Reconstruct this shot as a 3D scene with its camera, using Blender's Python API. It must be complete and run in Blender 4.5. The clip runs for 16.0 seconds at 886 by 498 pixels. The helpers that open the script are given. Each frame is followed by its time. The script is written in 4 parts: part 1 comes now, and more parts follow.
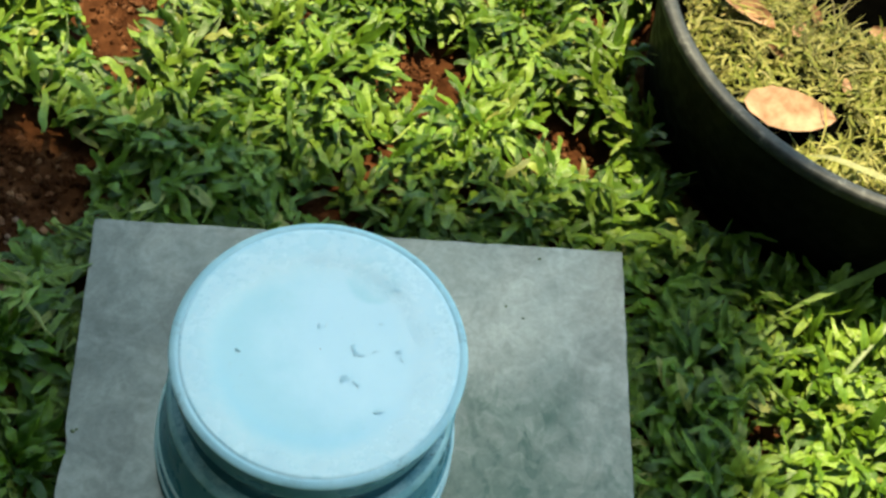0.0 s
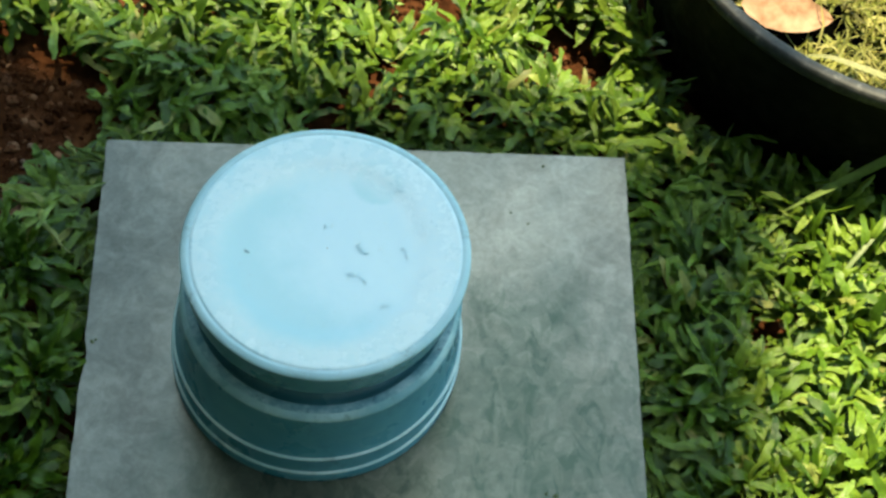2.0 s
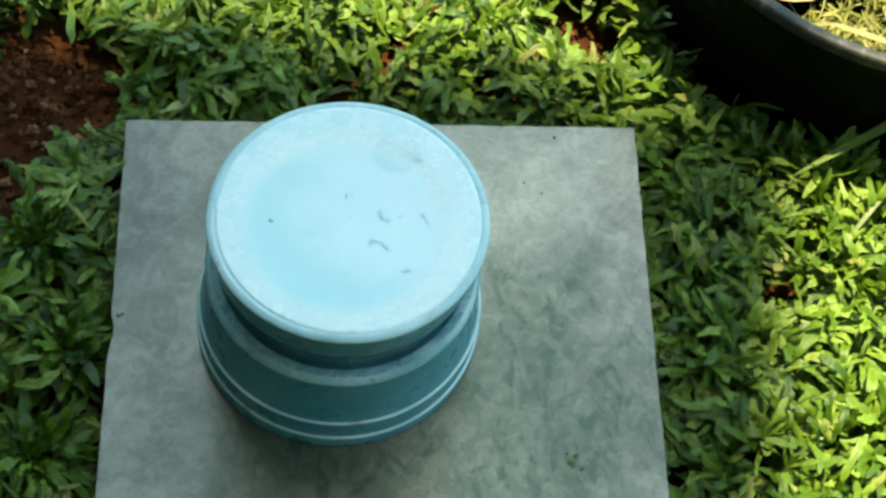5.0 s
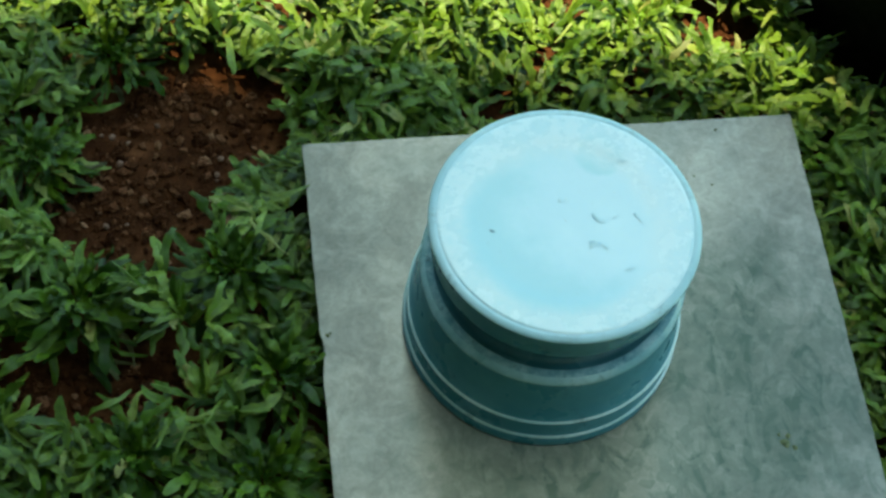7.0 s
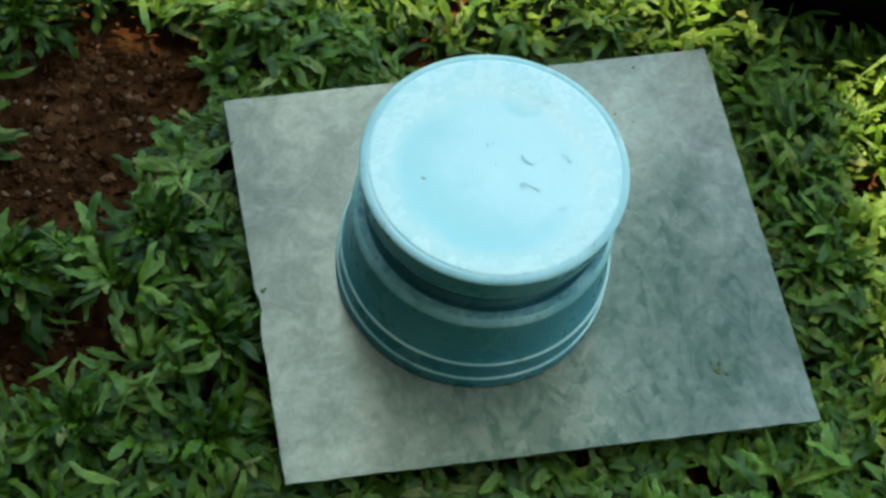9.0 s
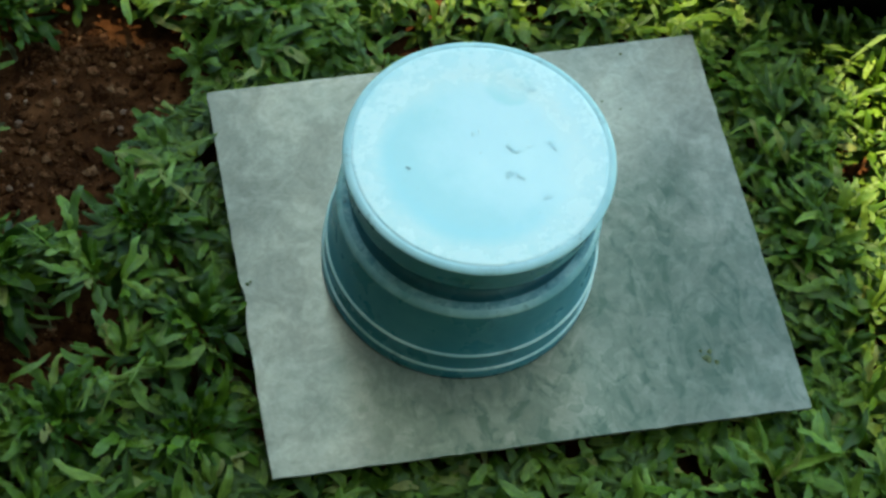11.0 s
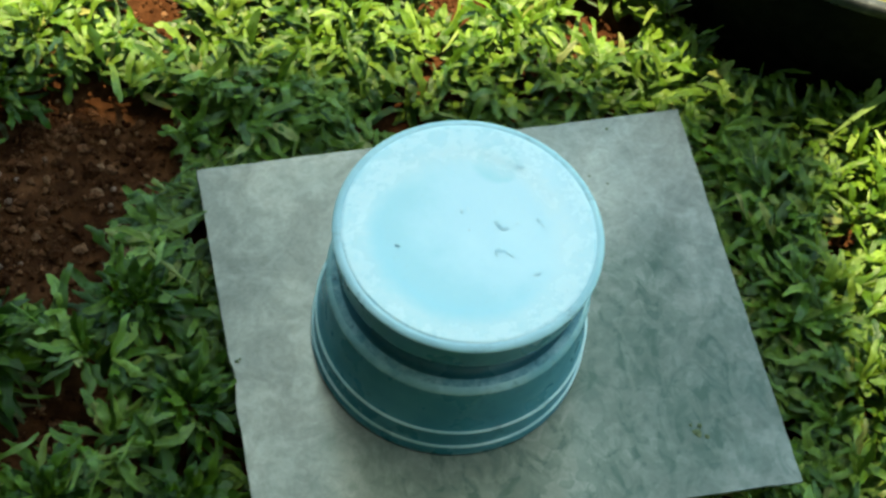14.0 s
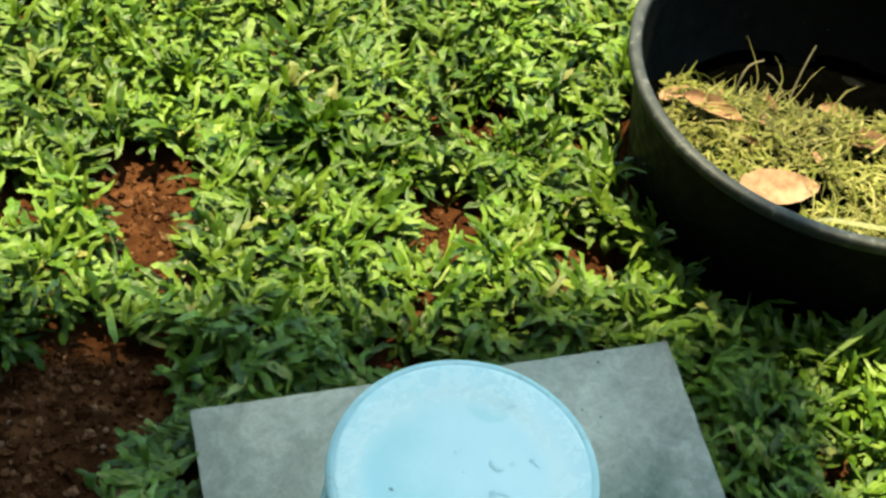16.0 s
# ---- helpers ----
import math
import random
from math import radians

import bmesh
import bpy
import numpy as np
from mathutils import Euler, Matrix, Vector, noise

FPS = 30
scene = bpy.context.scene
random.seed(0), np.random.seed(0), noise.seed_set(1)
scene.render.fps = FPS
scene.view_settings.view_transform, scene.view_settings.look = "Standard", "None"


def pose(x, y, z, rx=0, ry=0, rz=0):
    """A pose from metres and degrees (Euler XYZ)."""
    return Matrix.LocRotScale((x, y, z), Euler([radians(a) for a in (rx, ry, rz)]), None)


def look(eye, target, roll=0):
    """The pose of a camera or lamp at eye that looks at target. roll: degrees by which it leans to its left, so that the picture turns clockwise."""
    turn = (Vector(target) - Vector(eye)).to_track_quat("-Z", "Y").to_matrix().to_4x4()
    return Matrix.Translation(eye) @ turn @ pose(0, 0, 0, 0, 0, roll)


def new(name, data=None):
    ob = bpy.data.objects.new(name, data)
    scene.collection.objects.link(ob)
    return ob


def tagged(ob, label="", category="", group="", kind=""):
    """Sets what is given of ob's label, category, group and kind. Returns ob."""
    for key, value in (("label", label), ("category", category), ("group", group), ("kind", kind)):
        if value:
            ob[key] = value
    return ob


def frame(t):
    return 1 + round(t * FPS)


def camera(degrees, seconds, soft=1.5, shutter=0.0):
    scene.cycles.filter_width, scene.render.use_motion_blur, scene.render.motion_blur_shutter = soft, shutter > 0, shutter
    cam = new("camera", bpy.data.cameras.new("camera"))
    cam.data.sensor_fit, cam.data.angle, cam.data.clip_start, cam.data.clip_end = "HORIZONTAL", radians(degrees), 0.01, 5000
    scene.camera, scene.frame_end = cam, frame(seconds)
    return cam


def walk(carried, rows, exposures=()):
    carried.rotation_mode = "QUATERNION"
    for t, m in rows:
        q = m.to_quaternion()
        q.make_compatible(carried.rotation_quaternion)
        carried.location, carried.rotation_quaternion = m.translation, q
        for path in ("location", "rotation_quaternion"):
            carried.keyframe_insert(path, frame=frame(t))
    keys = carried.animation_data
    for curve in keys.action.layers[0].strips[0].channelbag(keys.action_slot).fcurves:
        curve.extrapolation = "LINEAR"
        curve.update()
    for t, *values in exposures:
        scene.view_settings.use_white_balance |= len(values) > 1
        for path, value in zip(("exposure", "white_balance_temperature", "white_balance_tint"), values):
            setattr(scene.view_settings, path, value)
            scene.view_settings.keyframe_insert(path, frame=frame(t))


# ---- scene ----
cam = camera(37.21, 16.0, soft=2.7)
PATH = [
    (0, (-0.0507, -0.6723, 1.0860), (0.0703, -0.0355, 0.0761), 12.71),
    (0.5, (-0.0217, -0.7069, 1.0823), (0.0501, -0.0640, 0.0716), 6.30),
    (1, (-0.0236, -0.7268, 1.0775), (0.0690, -0.1230, 0.0446), 6.92),
    (1.5, (-0.0284, -0.7303, 1.0824), (0.0769, -0.1248, 0.0517), 10.00),
    (2, (-0.0324, -0.7295, 1.0830), (0.0670, -0.1212, 0.0534), 9.65),
    (2.5, (-0.0428, -0.7239, 1.0799), (0.0090, -0.0963, 0.0584), 8.36),
    (3, (-0.0300, -0.7268, 1.0736), (0.0448, -0.1284, 0.0362), 7.54),
    (3.2, (-0.0206, -0.7302, 1.0745), (0.0904, -0.1561, 0.0265), 8.11),
    (5.3, (-0.0579, -0.7718, 1.0897), (0.0438, -0.1623, 0.0610), 8.73),
    (5.5, (-0.0603, -0.7767, 1.0862), (0.0263, -0.1703, 0.0544), 7.40),
    (6, (-0.0745, -0.7828, 1.0854), (-0.0030, -0.1799, 0.0503), 6.67),
    (6.5, (-0.1605, -0.7601, 1.0999), (-0.0827, -0.1353, 0.0784), 3.82),
    (7, (-0.2457, -0.7642, 1.1057), (-0.1288, -0.1567, 0.0775), 5.31),
    (7.4, (-0.2608, -0.7576, 1.1100), (-0.1714, -0.1396, 0.0853), 2.69),
    (7.5, (-0.2631, -0.7544, 1.1088), (-0.1218, -0.1465, 0.0839), 6.64),
    (8, (-0.2568, -0.7603, 1.1192), (-0.0299, -0.1556, 0.1078), 9.55),
    (8.5, (-0.2712, -0.7666, 1.1137), (-0.0661, -0.2041, 0.0737), 9.49),
    (9, (-0.2680, -0.7652, 1.1095), (-0.0728, -0.2102, 0.0636), 9.59),
    (9.2, (-0.2683, -0.7634, 1.1079), (-0.0833, -0.2039, 0.0625), 8.45),
    (11.3, (-0.2585, -0.7610, 1.0993), (-0.0527, -0.2155, 0.0505), 10.12),
    (11.5, (-0.2613, -0.7594, 1.1005), (-0.0516, -0.2089, 0.0551), 10.66),
    (12, (-0.2601, -0.7571, 1.1018), (-0.0487, -0.2085, 0.0557), 10.11),
    (12.5, (-0.2637, -0.7579, 1.0981), (-0.0571, -0.2107, 0.0503), 10.22),
    (13, (-0.2645, -0.7528, 1.1016), (-0.0616, -0.1972, 0.0575), 9.65),
    (13.5, (-0.2594, -0.7560, 1.1058), (-0.0418, -0.1874, 0.0717), 10.08),
    (14, (-0.2590, -0.7536, 1.1092), (-0.0416, -0.1598, 0.0893), 9.20),
    (14.5, (-0.2569, -0.7495, 1.1165), (-0.0434, -0.0536, 0.1625), 5.84),
    (15, (-0.2498, -0.7499, 1.1225), (0.0152, -0.0669, 0.1721), 7.25),
    (15.5, (-0.2555, -0.7405, 1.1270), (0.0036, -0.0209, 0.2022), 7.21),
    (16, (-0.2568, -0.7382, 1.1313), (-0.0084, 0.0072, 0.2242), 7.03),
]
EXPOSURES = [(0.0, 1.66, 7600, -17), (2.3, 1.66, 7600, -17), (3.2, 1.80, 7700, -19), (6.2, 1.82, 7900, -21), (7.0, 1.74, 7800, -25), (7.8, 1.86, 7800, -25), (13.8, 1.86, 7900, -24),
             (14.5, 1.98, 7800, -22), (15.1, 1.88, 7800, -22), (15.6, 1.77, 7700, -22), (16.0, 1.71, 7700, -22)]
walk(cam, [(t, look(eye, target, roll)) for t, eye, target, roll in PATH], EXPOSURES)

# ---------------------------------------------------------------- light
SUN_TO = Vector((0.05, 0.27, 0.96)).normalized()
world = bpy.data.worlds.new("sky")
scene.world = world
world.use_nodes = True
wn = world.node_tree
sky = wn.nodes.new("ShaderNodeTexSky")
sky.sky_type = 'NISHITA'
sky.sun_disc = False
sky.sun_elevation = math.asin(SUN_TO.z)
sky.sun_rotation = math.atan2(SUN_TO.x, SUN_TO.y)
sky.air_density = 1.0
sky.dust_density = 0.7
wn.nodes["Background"].inputs[1].default_value = 0.150
wn.links.new(sky.outputs[0], wn.nodes["Background"].inputs[0])
sun = new("sun", bpy.data.lights.new("sun", 'SUN'))
sun.data.energy = 3.9
sun.data.angle = radians(0.50)
sun.data.color = (1.0, 0.79, 0.62)
sun.matrix_world = look(SUN_TO * 10, (0, 0, 0))


# ---------------------------------------------------------------- materials
class Mat:
    """A small builder for node materials."""

    def __init__(self, name, rough=0.5, spec=0.5, metal=0.0):
        self.m = bpy.data.materials.new(name)
        self.m.use_nodes = True
        self.t = self.m.node_tree
        self.b = self.t.nodes["Principled BSDF"]
        self.b.inputs["Roughness"].default_value = rough
        self.b.inputs["Specular IOR Level"].default_value = spec
        self.b.inputs["Metallic"].default_value = metal
        self.co = self.t.nodes.new("ShaderNodeTexCoord").outputs["Object"]

    def node(self, kind, **kw):
        n = self.t.nodes.new(kind)
        for k, val in kw.items():
            n.inputs[k].default_value = val
        return n

    def link(self, a, b):
        self.t.links.new(a, b)

    def noise(self, scale, detail=4.0, rough=0.55, stretch=None, distort=0.0):
        n = self.node("ShaderNodeTexNoise", Scale=scale, Detail=detail, Roughness=rough, Distortion=distort)
        if stretch:
            mp = self.node("ShaderNodeMapping")
            mp.inputs["Scale"].default_value = stretch
            self.link(self.co, mp.inputs["Vector"])
            self.link(mp.outputs[0], n.inputs["Vector"])
        else:
            self.link(self.co, n.inputs["Vector"])
        return n.outputs["Fac"]

    def ramp(self, fac, stops):
        n = self.t.nodes.new("ShaderNodeValToRGB")
        el = n.color_ramp.elements
        while len(el) < len(stops):
            el.new(0.5)
        for e, (p, c) in zip(el, stops):
            e.position = p
            e.color = (*c, 1) if len(c) == 3 else c
        self.link(fac, n.inputs[0])
        return n.outputs[0]

    def span(self, fac, a, b, lo=0.0, hi=1.0):
        n = self.t.nodes.new("ShaderNodeMapRange")
        for i, x in zip((1, 2, 3, 4), (a, b, lo, hi)):
            n.inputs[i].default_value = x
        n.interpolation_type = 'SMOOTHSTEP'
        self.link(fac, n.inputs[0])
        return n.outputs[0]

    def mix(self, fac, a, b, blend='MIX'):
        n = self.t.nodes.new("ShaderNodeMix")
        n.data_type, n.blend_type = 'RGBA', blend
        for val, k in ((fac, 0), (a, 6), (b, 7)):
            if isinstance(val, bpy.types.NodeSocket):
                self.link(val, n.inputs[k])
            else:
                n.inputs[k].default_value = val if k == 0 else (*val, 1)
        return n.outputs[2]

    def calc(self, op, a, b=0.0):
        n = self.t.nodes.new("ShaderNodeMath")
        n.operation = op
        for i, val in enumerate((a, b)):
            if isinstance(val, bpy.types.NodeSocket):
                self.link(val, n.inputs[i])
            else:
                n.inputs[i].default_value = val
        return n.outputs[0]

    def colour(self, s):
        if isinstance(s, bpy.types.NodeSocket):
            self.link(s, self.b.inputs["Base Color"])
        else:
            self.b.inputs["Base Color"].default_value = (*s, 1)
        return self

    def roughness(self, s):
        self.link(s, self.b.inputs["Roughness"])
        return self

    def bump(self, h, strength=0.3, dist=0.002):
        n = self.node("ShaderNodeBump", Strength=strength, Distance=dist)
        self.link(h, n.inputs["Height"])
        self.link(n.outputs[0], self.b.inputs["Normal"])
        return self

    def island(self):
        return self.t.nodes.new("ShaderNodeNewGeometry").outputs["Random Per Island"]

    def each(self):
        return self.t.nodes.new("ShaderNodeObjectInfo").outputs["Random"]


def leaf_material(name, dark, mid, light, through_light=0.25, rough=0.42, single=False, gloss=0.34):
    k = Mat(name, rough, gloss)
    c = k.ramp(k.each() if single else k.island(), [(0.0, dark), (0.5, mid), (0.95, light), (1.0, (0.25, 0.25, 0.08))])
    patch = k.span(k.noise(6.0, 3), 0.35, 0.68, 0.72, 1.22)
    fine = k.span(k.noise(160.0, 3, stretch=(1, 1, 1)), 0.3, 0.7, 0.82, 1.15)
    c = k.mix(1.0, c, k.mix(1.0, patch, fine, 'MULTIPLY'), 'MULTIPLY')
    # midrib, fine veins along the blade and a paler base
    uv = k.node("ShaderNodeSeparateXYZ")
    k.link(k.t.nodes.new("ShaderNodeTexCoord").outputs["UV"], uv.inputs[0])
    off = k.calc('ABSOLUTE', k.calc('SUBTRACT', uv.outputs[0], 0.5))
    c = k.mix(k.span(off, 0.03, 0.11, 0.45, 0.0), c, k.mix(1.0, c, (0.55, 0.58, 0.6), 'MULTIPLY'))
    c = k.mix(k.span(off, 0.34, 0.5, 0.0, 0.55), c, k.mix(1.0, c, (1.45, 1.35, 1.5), 'MULTIPLY'))
    c = k.mix(k.span(uv.outputs[1], 0.0, 0.35, 0.35, 0.0), c, k.mix(1.0, c, (1.5, 1.35, 1.2), 'MULTIPLY'))
    k.colour(c)
    vein = k.node("ShaderNodeTexWave", Scale=1.0, Distortion=1.5)
    mp = k.node("ShaderNodeMapping")
    mp.inputs["Scale"].default_value = (3.0, 0.5, 1.0)
    k.link(k.t.nodes.new("ShaderNodeTexCoord").outputs["UV"], mp.inputs["Vector"])
    k.link(mp.outputs[0], vein.inputs["Vector"])
    k.bump(k.calc('ADD', k.calc('MULTIPLY', vein.outputs["Fac"], 0.6), k.noise(300.0, 3)), 0.35, 0.0009)
    tr = k.node("ShaderNodeBsdfTranslucent")
    k.link(k.mix(1.0, c, (1.1, 1.25, 0.45), 'MULTIPLY'), tr.inputs["Color"])
    ms = k.node("ShaderNodeMixShader")
    ms.inputs[0].default_value = through_light
    k.link(k.b.outputs[0], ms.inputs[1])
    k.link(tr.outputs[0], ms.inputs[2])
    k.link(ms.outputs[0], k.t.nodes["Material Output"].inputs["Surface"])
    return k.m


M_LEAF = leaf_material("carpet grass leaf", (0.029, 0.068, 0.005), (0.091, 0.164, 0.014), (0.176, 0.262, 0.040), 0.05, 0.36, gloss=0.36)
M_CLUMP = leaf_material("broad grass leaf", (0.017, 0.048, 0.002), (0.047, 0.105, 0.005), (0.106, 0.190, 0.012), 0.03, 0.38, single=True, gloss=0.28)
M_OLD_LEAF = leaf_material("withered grass leaf", (0.075, 0.066, 0.030), (0.105, 0.105, 0.045), (0.14, 0.155, 0.060), 0.07, 0.5, single=True)
M_BLADE = leaf_material("long grass blade", (0.09, 0.15, 0.04), (0.12, 0.19, 0.055), (0.15, 0.22, 0.07))
M_CLIP = leaf_material("grass clippings", (0.080, 0.070, 0.016), (0.19, 0.215, 0.036), (0.37, 0.34, 0.125), 0.15, 0.6)
M_STRAW = leaf_material("straw strands", (0.17, 0.17, 0.042), (0.28, 0.28, 0.078), (0.42, 0.37, 0.16), 0.2, 0.6)

k = Mat("red soil", 0.95, 0.05)
c = k.ramp(k.noise(30.0, 8, 0.62), [(0.3, (0.016, 0.0056, 0.0024)), (0.52, (0.070, 0.0262, 0.0110)), (0.74, (0.160, 0.068, 0.031))])
far = k.node("ShaderNodeVectorMath")
far.operation = 'LENGTH'
k.link(k.co, far.inputs[0])
turf = k.ramp(k.noise(55.0, 8, 0.75), [(0.36, (0.016, 0.026, 0.006)), (0.52, (0.055, 0.080, 0.014)), (0.68, (0.13, 0.165, 0.032))])
turf = k.mix(k.span(k.noise(1.2, 5, 0.6), 0.45, 0.75, 0.0, 0.45), turf, (0.11, 0.085, 0.030))
c = k.mix(k.span(k.calc('ADD', far.outputs["Value"], k.noise(6.0, 4)), 1.55, 1.9), c, turf)
k.colour(c).bump(k.noise(240.0, 6, 0.7), 0.8, 0.004)
M_SOIL = k.m

# near-black compost: shade of the tub's far side is put into the colour
k = Mat("shade-black compost", 1.0, 0.0)
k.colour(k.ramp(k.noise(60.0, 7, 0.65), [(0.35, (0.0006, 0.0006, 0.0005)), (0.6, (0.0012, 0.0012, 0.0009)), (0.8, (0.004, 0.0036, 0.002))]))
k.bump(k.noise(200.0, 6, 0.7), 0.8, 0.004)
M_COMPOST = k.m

k = Mat("soil crumb", 0.95, 0.05)
c = k.ramp(k.island(), [(0.0, (0.030, 0.0105, 0.0042)), (0.6, (0.085, 0.033, 0.0145)), (0.95, (0.155, 0.072, 0.037)), (0.985, (0.24, 0.120, 0.066)), (1.0, (0.36, 0.19, 0.11))])
k.colour(k.mix(1.0, c, k.span(k.noise(300.0, 4), 0.3, 0.7, 0.7, 1.2), 'MULTIPLY')).bump(k.noise(500.0, 4), 0.7, 0.002)
M_CRUMB = k.m

k = Mat("soil clod", 0.95, 0.05)
c = k.ramp(k.each(), [(0.0, (0.052, 0.0180, 0.0075)), (0.6, (0.130, 0.052, 0.024)), (0.92, (0.22, 0.100, 0.054)), (1.0, (0.34, 0.185, 0.110))])
k.colour(k.mix(1.0, c, k.span(k.noise(2.2, 5), 0.3, 0.7, 0.65, 1.2), 'MULTIPLY')).bump(k.noise(4.0, 5), 0.6, 0.1)
M_CLOD = k.m

k = Mat("pebble", 0.85, 0.3)
c = k.ramp(k.each(), [(0.0, (0.16, 0.085, 0.058)), (0.5, (0.25, 0.150, 0.110)), (1.0, (0.37, 0.26, 0.205))])
k.colour(k.mix(1.0, c, k.span(k.noise(260.0, 4), 0.3, 0.7, 0.6, 1.15), 'MULTIPLY')).bump(k.noise(400.0, 4), 0.5, 0.002)
M_PEBBLE = k.m

BOARD_TOP = 0.035
k = Mat("galvanised sheet", 0.40, 0.5, 0.90)
# crystals of the zinc, clouds of white oxide, rolling grain across the sheet
cell = k.node("ShaderNodeTexVoronoi", Scale=95.0, Randomness=1.0)
warp = k.node("ShaderNodeMix")
warp.data_type = 'VECTOR'
warp.inputs[0].default_value = 0.035
swirl = k.node("ShaderNodeTexNoise", Scale=24.0, Detail=3.0)
k.link(k.co, swirl.inputs["Vector"])
k.link(k.co, warp.inputs[4])
k.link(swirl.outputs["Color"], warp.inputs[5])
k.link(warp.outputs[1], cell.inputs["Vector"])
tone = k.node("ShaderNodeSeparateXYZ")
k.link(cell.outputs["Color"], tone.inputs[0])
spangle = k.calc('MULTIPLY', k.span(tone.outputs[0], 0.0, 1.0, 0.98, 1.02), k.span(k.noise(58.0, 4, 0.6, distort=1.4), 0.35, 0.65, 0.91, 1.09))
big = k.ramp(k.noise(5.6, 6, 0.6, distort=0.5), [(0.32, (0.194, 0.208, 0.195)), (0.46, (0.228, 0.240, 0.223)), (0.54, (0.268, 0.275, 0.253)), (0.68, (0.315, 0.317, 0.288))])
smear = k.calc('MULTIPLY', k.span(k.noise(16.0, 5, 0.6, distort=1.2), 0.40, 0.60, 0.88, 1.10), k.span(k.noise(230.0, 5, 0.7), 0.3, 0.7, 0.93, 1.07))
c = k.mix(1.0, big, k.mix(1.0, spangle, smear, 'MULTIPLY'), 'MULTIPLY')
# a dark reflection painted in front of and beside the pail, where crystals show most
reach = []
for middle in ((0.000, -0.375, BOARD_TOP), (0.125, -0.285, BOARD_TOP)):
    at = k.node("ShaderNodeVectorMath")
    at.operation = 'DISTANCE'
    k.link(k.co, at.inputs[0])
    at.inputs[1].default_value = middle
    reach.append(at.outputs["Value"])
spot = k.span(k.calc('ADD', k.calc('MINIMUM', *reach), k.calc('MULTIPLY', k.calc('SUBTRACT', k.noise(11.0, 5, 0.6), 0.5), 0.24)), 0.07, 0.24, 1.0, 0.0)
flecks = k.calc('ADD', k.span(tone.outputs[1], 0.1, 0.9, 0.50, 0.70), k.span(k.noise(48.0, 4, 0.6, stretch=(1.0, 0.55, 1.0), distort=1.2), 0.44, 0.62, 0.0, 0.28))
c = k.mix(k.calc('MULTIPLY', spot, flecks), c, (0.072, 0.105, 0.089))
k.colour(c)
k.b.inputs["Anisotropic"].default_value = 1.0
grain = k.node("ShaderNodeCombineXYZ", Y=1.0)
k.link(grain.outputs[0], k.b.inputs["Tangent"])
k.roughness(k.calc('ADD', k.span(tone.outputs[2], 0.0, 1.0, 0.0, 0.01), k.span(k.noise(30.0, 5, 0.6), 0.3, 0.7, 0.34, 0.37)))
k.bump(k.calc('ADD', k.calc('MULTIPLY', k.noise(7.0, 2, 0.4), 8.0), k.noise(180.0, 5, 0.65)), 0.03, 0.0015)
# each crystal faces its own way
lean = k.node("ShaderNodeVectorMath")
lean.operation = 'MULTIPLY_ADD'
k.link(cell.outputs["Color"], lean.inputs[0])
lean.inputs[1].default_value = (0.012, 0.07, 0.0)
k.link(k.t.nodes.new("ShaderNodeNewGeometry").outputs["Normal"], lean.inputs[2])
level = k.node("ShaderNodeVectorMath")
level.operation = 'SUBTRACT'
k.link(lean.outputs[0], level.inputs[0])
level.inputs[1].default_value = (0.006, 0.035, 0.0)
unit = k.node("ShaderNodeVectorMath")
unit.operation = 'NORMALIZE'
k.link(level.outputs[0], unit.inputs[0])
k.link(unit.outputs[0], k.t.nodes["Bump"].inputs["Normal"])
M_BOARD = k.m
k = Mat("moss", 0.9, 0.1)
k.colour(k.ramp(k.noise(300.0, 4), [(0.3, (0.08, 0.10, 0.055)), (0.7, (0.16, 0.18, 0.10))]))
M_MOSS = k.m


def plastic(name, base, pale, worn):
    """Faded blue plastic: pale chalky bloom where it is scuffed (worn 0..1)."""
    k = Mat(name, 0.3, 0.5)
    n = k.span(k.noise(16.0, 5, 0.6), 0.35, 0.7)
    c = k.mix(k.calc('MULTIPLY', n, worn), base, pale)
    c = k.mix(k.span(k.noise(120.0, 6, 0.7), 0.55, 0.8, 0.0, 0.35), c, tuple(0.75 * x for x in pale))
    c = k.mix(k.calc('MULTIPLY', k.span(k.noise(30.0, 5, 0.65), 0.52, 0.7, 0.0, 1.0), k.span(k.noise(180.0, 4, 0.7), 0.4, 0.65, 0.1, 0.7)), c, tuple(0.45 * x for x in base))
    k.colour(c)
    k.roughness(k.span(k.noise(24.0, 4), 0.3, 0.7, 0.22, 0.42))
    k.bump(k.noise(150.0, 4), 0.08, 0.001)
    return k.m


# the pail's sides: their shade is put into a deeper blue than the bottom's
M_BLUE_SHADED = plastic("blue plastic", (0.070, 0.235, 0.31), (0.12, 0.31, 0.385), 0.8)
M_EDGE = plastic("rounded blue edge", (0.36, 0.575, 0.655), (0.50, 0.70, 0.76), 0.8)
# undercut shade is put into this darker blue
M_GROOVE_SHADE = plastic("shaded blue groove", (0.030, 0.105, 0.135), (0.055, 0.165, 0.205), 0.8)
M_SHOULDER = plastic("chalky worn shoulder", (0.17, 0.36, 0.43), (0.43, 0.63, 0.69), 1.0)

